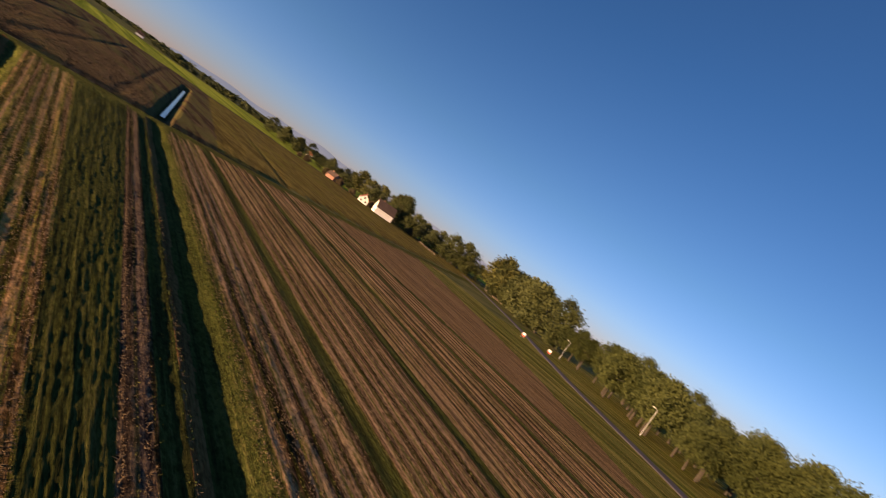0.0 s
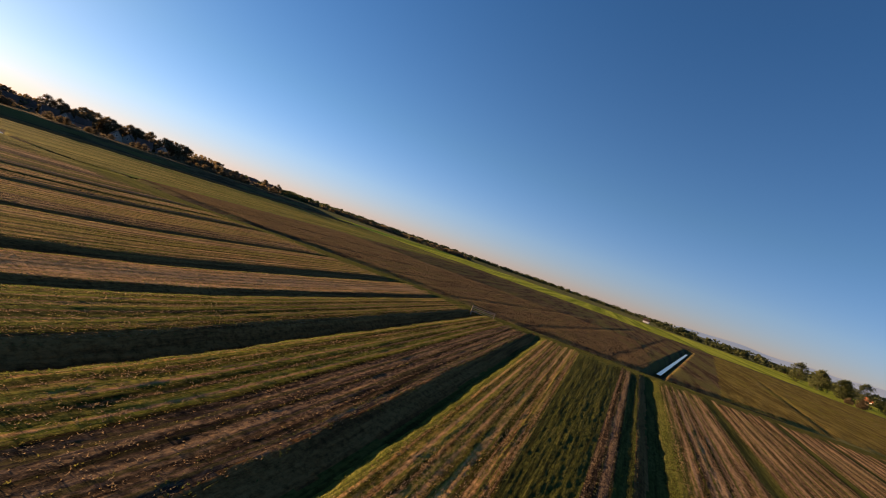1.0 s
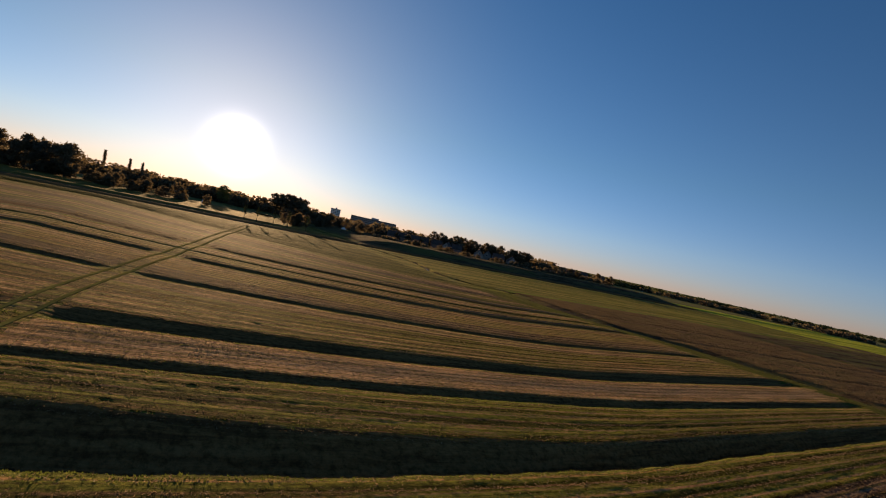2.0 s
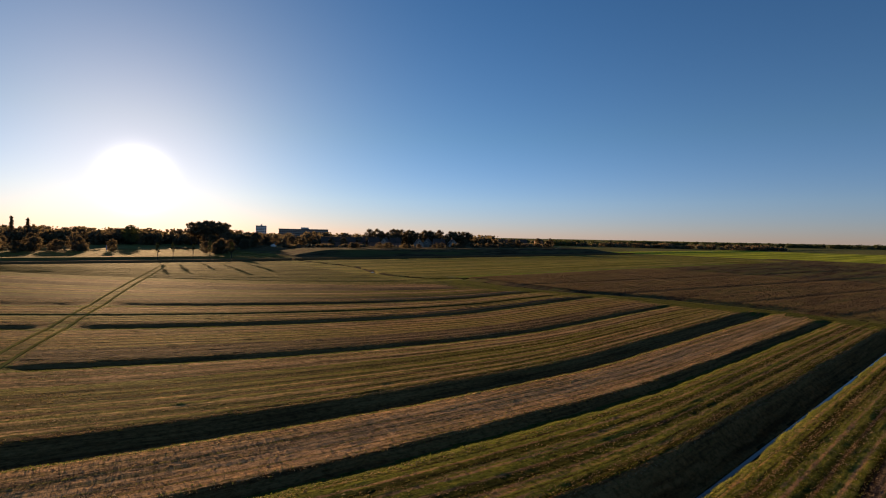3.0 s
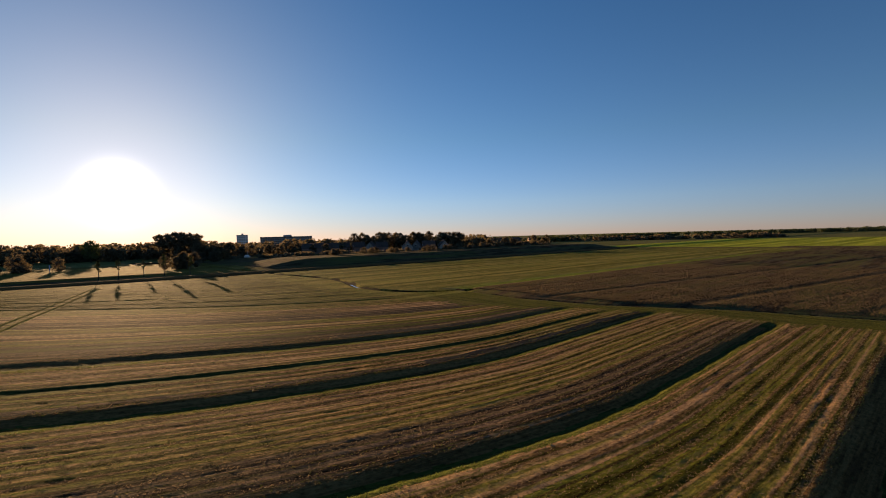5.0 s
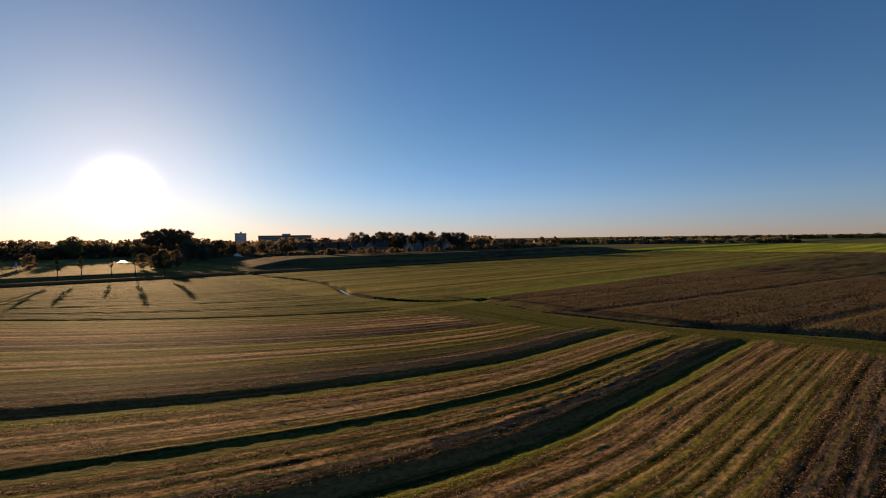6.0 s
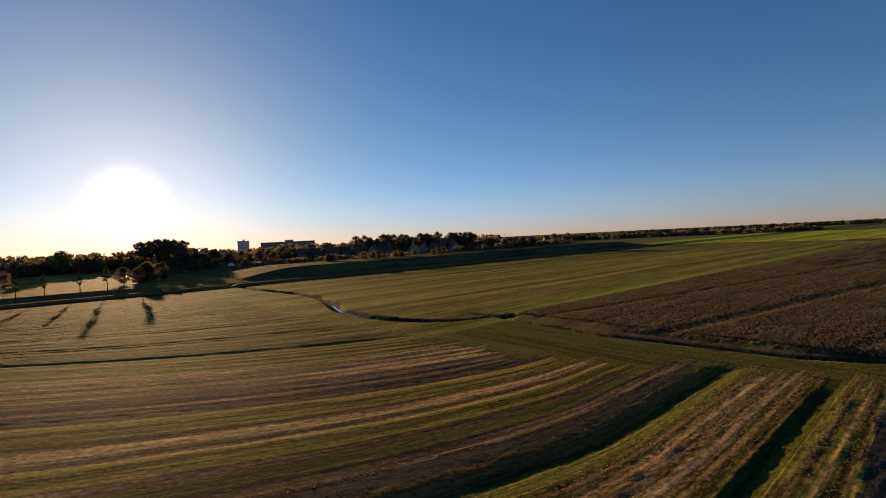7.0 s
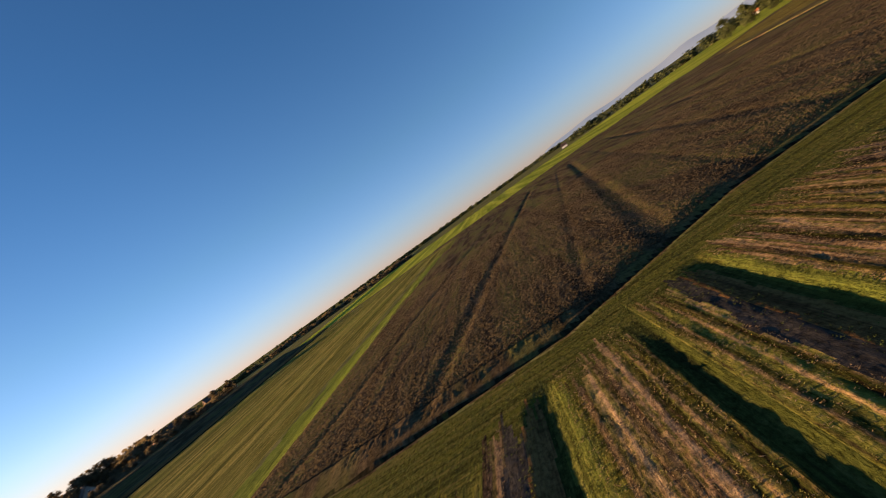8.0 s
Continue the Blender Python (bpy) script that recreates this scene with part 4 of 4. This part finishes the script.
def street_lamp(x, y, turn, tall):
    lamp = empty("street_lamp", pose(x, y, land(x, y), 0, 0, turn), "slim galvanised street lamp with a short arm", "street lamp", "lamps along the road")
    bm = bmesh.new()
    tube(bm, (0, 0, -0.3), (0, 0, 1.0), 0.11, 0.1, 8)
    tube(bm, (0, 0, 1.0), (0, 0, tall), 0.08, 0.055, 8)
    part("pole", bm, METAL, lamp)
    bm = bmesh.new()
    tube(bm, (0, 0, tall - 0.05), (0.9, 0, tall + 0.2), 0.05, 0.045, 6)
    part("arm", bm, METAL, lamp)
    bm = bmesh.new()
    vs = block(bm, 0.8, 1.55, -0.16, 0.16, tall + 0.14, tall + 0.3)
    bmesh.ops.bevel(bm, geom=bm.edges[:], offset=0.04, segments=1, affect="EDGES")
    part("lamp_head", bm, WHITE_WALL, lamp, "pale lamp head")


street_lamp(125.0, 35.3, 150, 7.0)
street_lamp(160.8, 81.3, 150, 7.0)
RED = plain("red_paint", (0.55, 0.06, 0.03), 0.6, 0.1)


def board(x, y, turn):
    b = empty("roadside_board", pose(x, y, land(x, y), 0, 0, turn), "white and red board on two posts by the road", "sign", "boards by the road")
    for s in (-0.4, 0.4):
        bm = bmesh.new()
        tube(bm, (s, 0, -0.3), (s, 0, 1.7), 0.04, 0.04, 6)
        part("post", bm, METAL, b)
    bm = bmesh.new()
    block(bm, -0.55, 0.55, -0.09, -0.05, 1.0, 1.75)
    part("panel", bm, WHITE_WALL, b, "white upper panel")
    bm = bmesh.new()
    block(bm, -0.55, 0.55, -0.09, -0.05, 0.55, 0.98)
    part("panel", bm, RED, b, "red lower panel")


board(133.0, 80.5, 120)
board(143.5, 76.0, 120)
BLUE = plain("blue_paint", (0.08, 0.2, 0.5), 0.5, 0.1)
sx, sy = polar(-89.0, 250)
info = empty("blue_sign", pose(sx, sy, land(sx, sy), 0, 0, -8), "blue and white sign board on a post", "sign")
bm = bmesh.new()
tube(bm, (0, 0, -0.3), (0, 0, 2.0), 0.08, 0.08, 6)
part("post", bm, METAL, info)
bm = bmesh.new()
block(bm, -1.3, 1.3, -0.05, 0.05, 1.2, 3.4)
part("panel", bm, BLUE, info, "blue panel")
bm = bmesh.new()
block(bm, -1.0, 1.0, 0.06, 0.08, 2.4, 2.9)
part("panel", bm, WHITE_WALL, info, "white band")


# ---- gate, fences, posts ----
def gate(x, y, turn):
    g = empty("field_gate", pose(x, y, land(x, y) + 0.0, 0, 0, turn), "weathered wooden field gate at the ditch's end", "gate")
    for s in (-1.9, 1.9):
        bm = bmesh.new()
        tube(bm, (s, 0, -1.0), (s, 0, 1.35), 0.1, 0.08, 6)
        part("post", bm, WOOD, g)
    for z in (0.35, 0.65, 0.95, 1.2):
        bm = bmesh.new()
        block(bm, -1.82, 1.82, -0.03, 0.03, z, z + 0.1)
        part("rail", bm, WOOD, g)
    bm = bmesh.new()
    tube(bm, (-1.8, 0.045, 0.35), (1.8, 0.045, 1.25), 0.035, 0.035, 4)
    part("brace", bm, WOOD, g)


gate(-4.4, 79.0, 8)


def fence(x0, y0, x1, y1, count, label):
    f = empty("fence", pose(x0, y0, 0), label, "fence")
    rail = []
    for k in range(count):
        t = k / (count - 1)
        px, py = (x1 - x0) * t, (y1 - y0) * t
        z = land(x0 + px, y0 + py)
        bm = bmesh.new()
        tube(bm, (px, py, z - 0.3), (px, py, z + 1.2), 0.07, 0.06, 5)
        part("post", bm, WOOD, f)
        rail.append((px, py, z))
    for a, b in zip(rail[:-1], rail[1:]):
        for h in (0.6, 1.05):
            bm = bmesh.new()
            tube(bm, (a[0], a[1], a[2] + h), (b[0], b[1], b[2] + h), 0.03, 0.03, 4)
            part("rail", bm, WOOD, f)


fence(211.8, 153.8, 229.0, 182.3, 14, "pale wooden post-and-rail fence by the paddock")
fence(200.3, 205.5, 215.3, 241.9, 14, "pale wooden post-and-rail fence by the paddock")


# ---- grass, hay and reeds: what nobody could count ----
def tuft_field(name, n, place, low, high, width, mat, label, seed, lean=0.35, blades=3, sunk=0.03):
    """Tufts of thin blades on the land. place(rng, n) gives where they stand."""
    r = np.random.default_rng(seed)
    x, y, u = place(r, n)
    z = height(u, y, x) - sunk
    m = len(x)
    tall = r.uniform(low, high, m)
    vs = np.empty((m, blades, 3, 3))
    for b in range(blades):
        a = r.uniform(0, math.tau, m)
        o = r.normal(0, width, (m, 2)) * 0.8
        l = r.normal(0, lean, (m, 2)) * tall[:, None]
        cx, cy = x + o[:, 0], y + o[:, 1]
        w = width * r.uniform(0.5, 1.0, m)
        vs[:, b, 0] = np.stack([cx - np.cos(a) * w, cy - np.sin(a) * w, z], -1)
        vs[:, b, 1] = np.stack([cx + np.cos(a) * w, cy + np.sin(a) * w, z], -1)
        vs[:, b, 2] = np.stack([cx + l[:, 0], cy + l[:, 1], z + tall * r.uniform(0.7, 1.0, m)], -1)
    count = m * blades * 3
    me = bpy.data.meshes.new(name)
    me.vertices.add(count)
    me.vertices.foreach_set("co", vs.ravel().astype(np.float32))
    me.loops.add(count)
    me.loops.foreach_set("vertex_index", np.arange(count, dtype=np.int32))
    me.polygons.add(m * blades)
    me.polygons.foreach_set("loop_start", np.arange(0, count, 3, dtype=np.int32))
    me.polygons.foreach_set("loop_total", np.full(m * blades, 3, dtype=np.int32))
    me.materials.append(mat)
    me.update()
    return tagged(new(name, me), label, "grass", kind="stuff")


REED_LEAF = leafy("reed_blades", (0.066, 0.049, 0.028), (0.122, 0.09, 0.05))
HAY_LEAF = leafy("hay_straw", (0.15, 0.105, 0.055), (0.38, 0.27, 0.145))
REGROWTH = leafy("regrowth_blades", (0.11, 0.1, 0.02), (0.24, 0.22, 0.05))
GRASS_LEAF = leafy("grass_blades", (0.05, 0.065, 0.012), (0.12, 0.14, 0.026))


def in_reeds(r, n):
    y = 80 + 90 * r.random(n) ** 1.6
    x = r.uniform(-88, 26, n)
    k = (y > lane_edge(x) + 2.6) & (np.abs(x - pool_x(y)) > 3)
    x, y = x[k], y[k]
    return x, y, across(x, y)


def on_banks(r, n):
    banks = np.array([(d[0], d[1], d[2]) for d in DITCHES[:8]])[r.integers(0, 8, n)]
    u = np.where(r.random(n) < 0.85, banks[:, 0] + banks[:, 2] * 0.9, banks[:, 0] - banks[:, 1]) + r.normal(0, 0.4, n)
    y = r.uniform(-24, 70, n)
    k = y < strip_end(u)
    u, y = u[k], y[k]
    return u + bend(u, y), y, u


def on_rows(r, n, green=False):
    """Hay left in rows: more of it on some lines across the strips than on others, green regrowth between."""
    u = r.uniform(-62, 46, n)
    line = np.sin(u * 8.0 + 0.5 * np.sin(u * 0.9)) + 0.4 * np.sin(u * 18.4)
    y = r.uniform(-20, 78, n)
    green_strip = (u > 11.6) & (u < 17.3)
    share = np.clip(-line - 0.6, 0, 1) if green else 0.12 + 0.6 * np.clip(line, 0, 1)
    share = share * np.where((u > 0) & (u < 5.2), 0.4, 1.0)
    k = (r.random(n) < share) & (y < strip_end(u) + 1) & ~green_strip & ((np.abs(u + 48.6) > 1.3) & (np.abs(u + 60.6) > 1.1) | (y < 36))
    for f in FURROWS:
        k &= np.abs(u - f[0]) > f[1] * 2.2
    for d in DITCHES:
        k &= (u < d[0] - d[1] * 0.8) | (u > d[0] + d[2])
    u, y = u[k], y[k]
    return u + bend(u, y), y, u


def regrowth(r, n):
    return on_rows(r, n, True)


def on_lane(r, n):
    x = r.uniform(-95, 30, n)
    y = lane_edge(x) - r.uniform(0.2, 9, n)
    return x, y, across(x, y)


tuft_field("reeds", 100000, in_reeds, 0.08, 0.24, 0.07, REED_LEAF, "brown dry reeds standing in the marshy bed", 5, 0.25)
tuft_field("bank_grass", 70000, on_banks, 0.04, 0.11, 0.04, GRASS_LEAF, "long green grass along the ditch banks", 6)
tuft_field("hay", 1150000, on_rows, 0.03, 0.085, 0.03, HAY_LEAF, "loose dry hay left in rows on the strips", 7, 1.1, 2, 0.012)
tuft_field("stubble_grass", 1000000, regrowth, 0.03, 0.08, 0.03, REGROWTH, "green grass growing again between the rows", 9, 0.8, 2, 0.012)
tuft_field("lane_grass", 24000, on_lane, 0.04, 0.1, 0.04, GRASS_LEAF, "short green grass on the lane", 8)
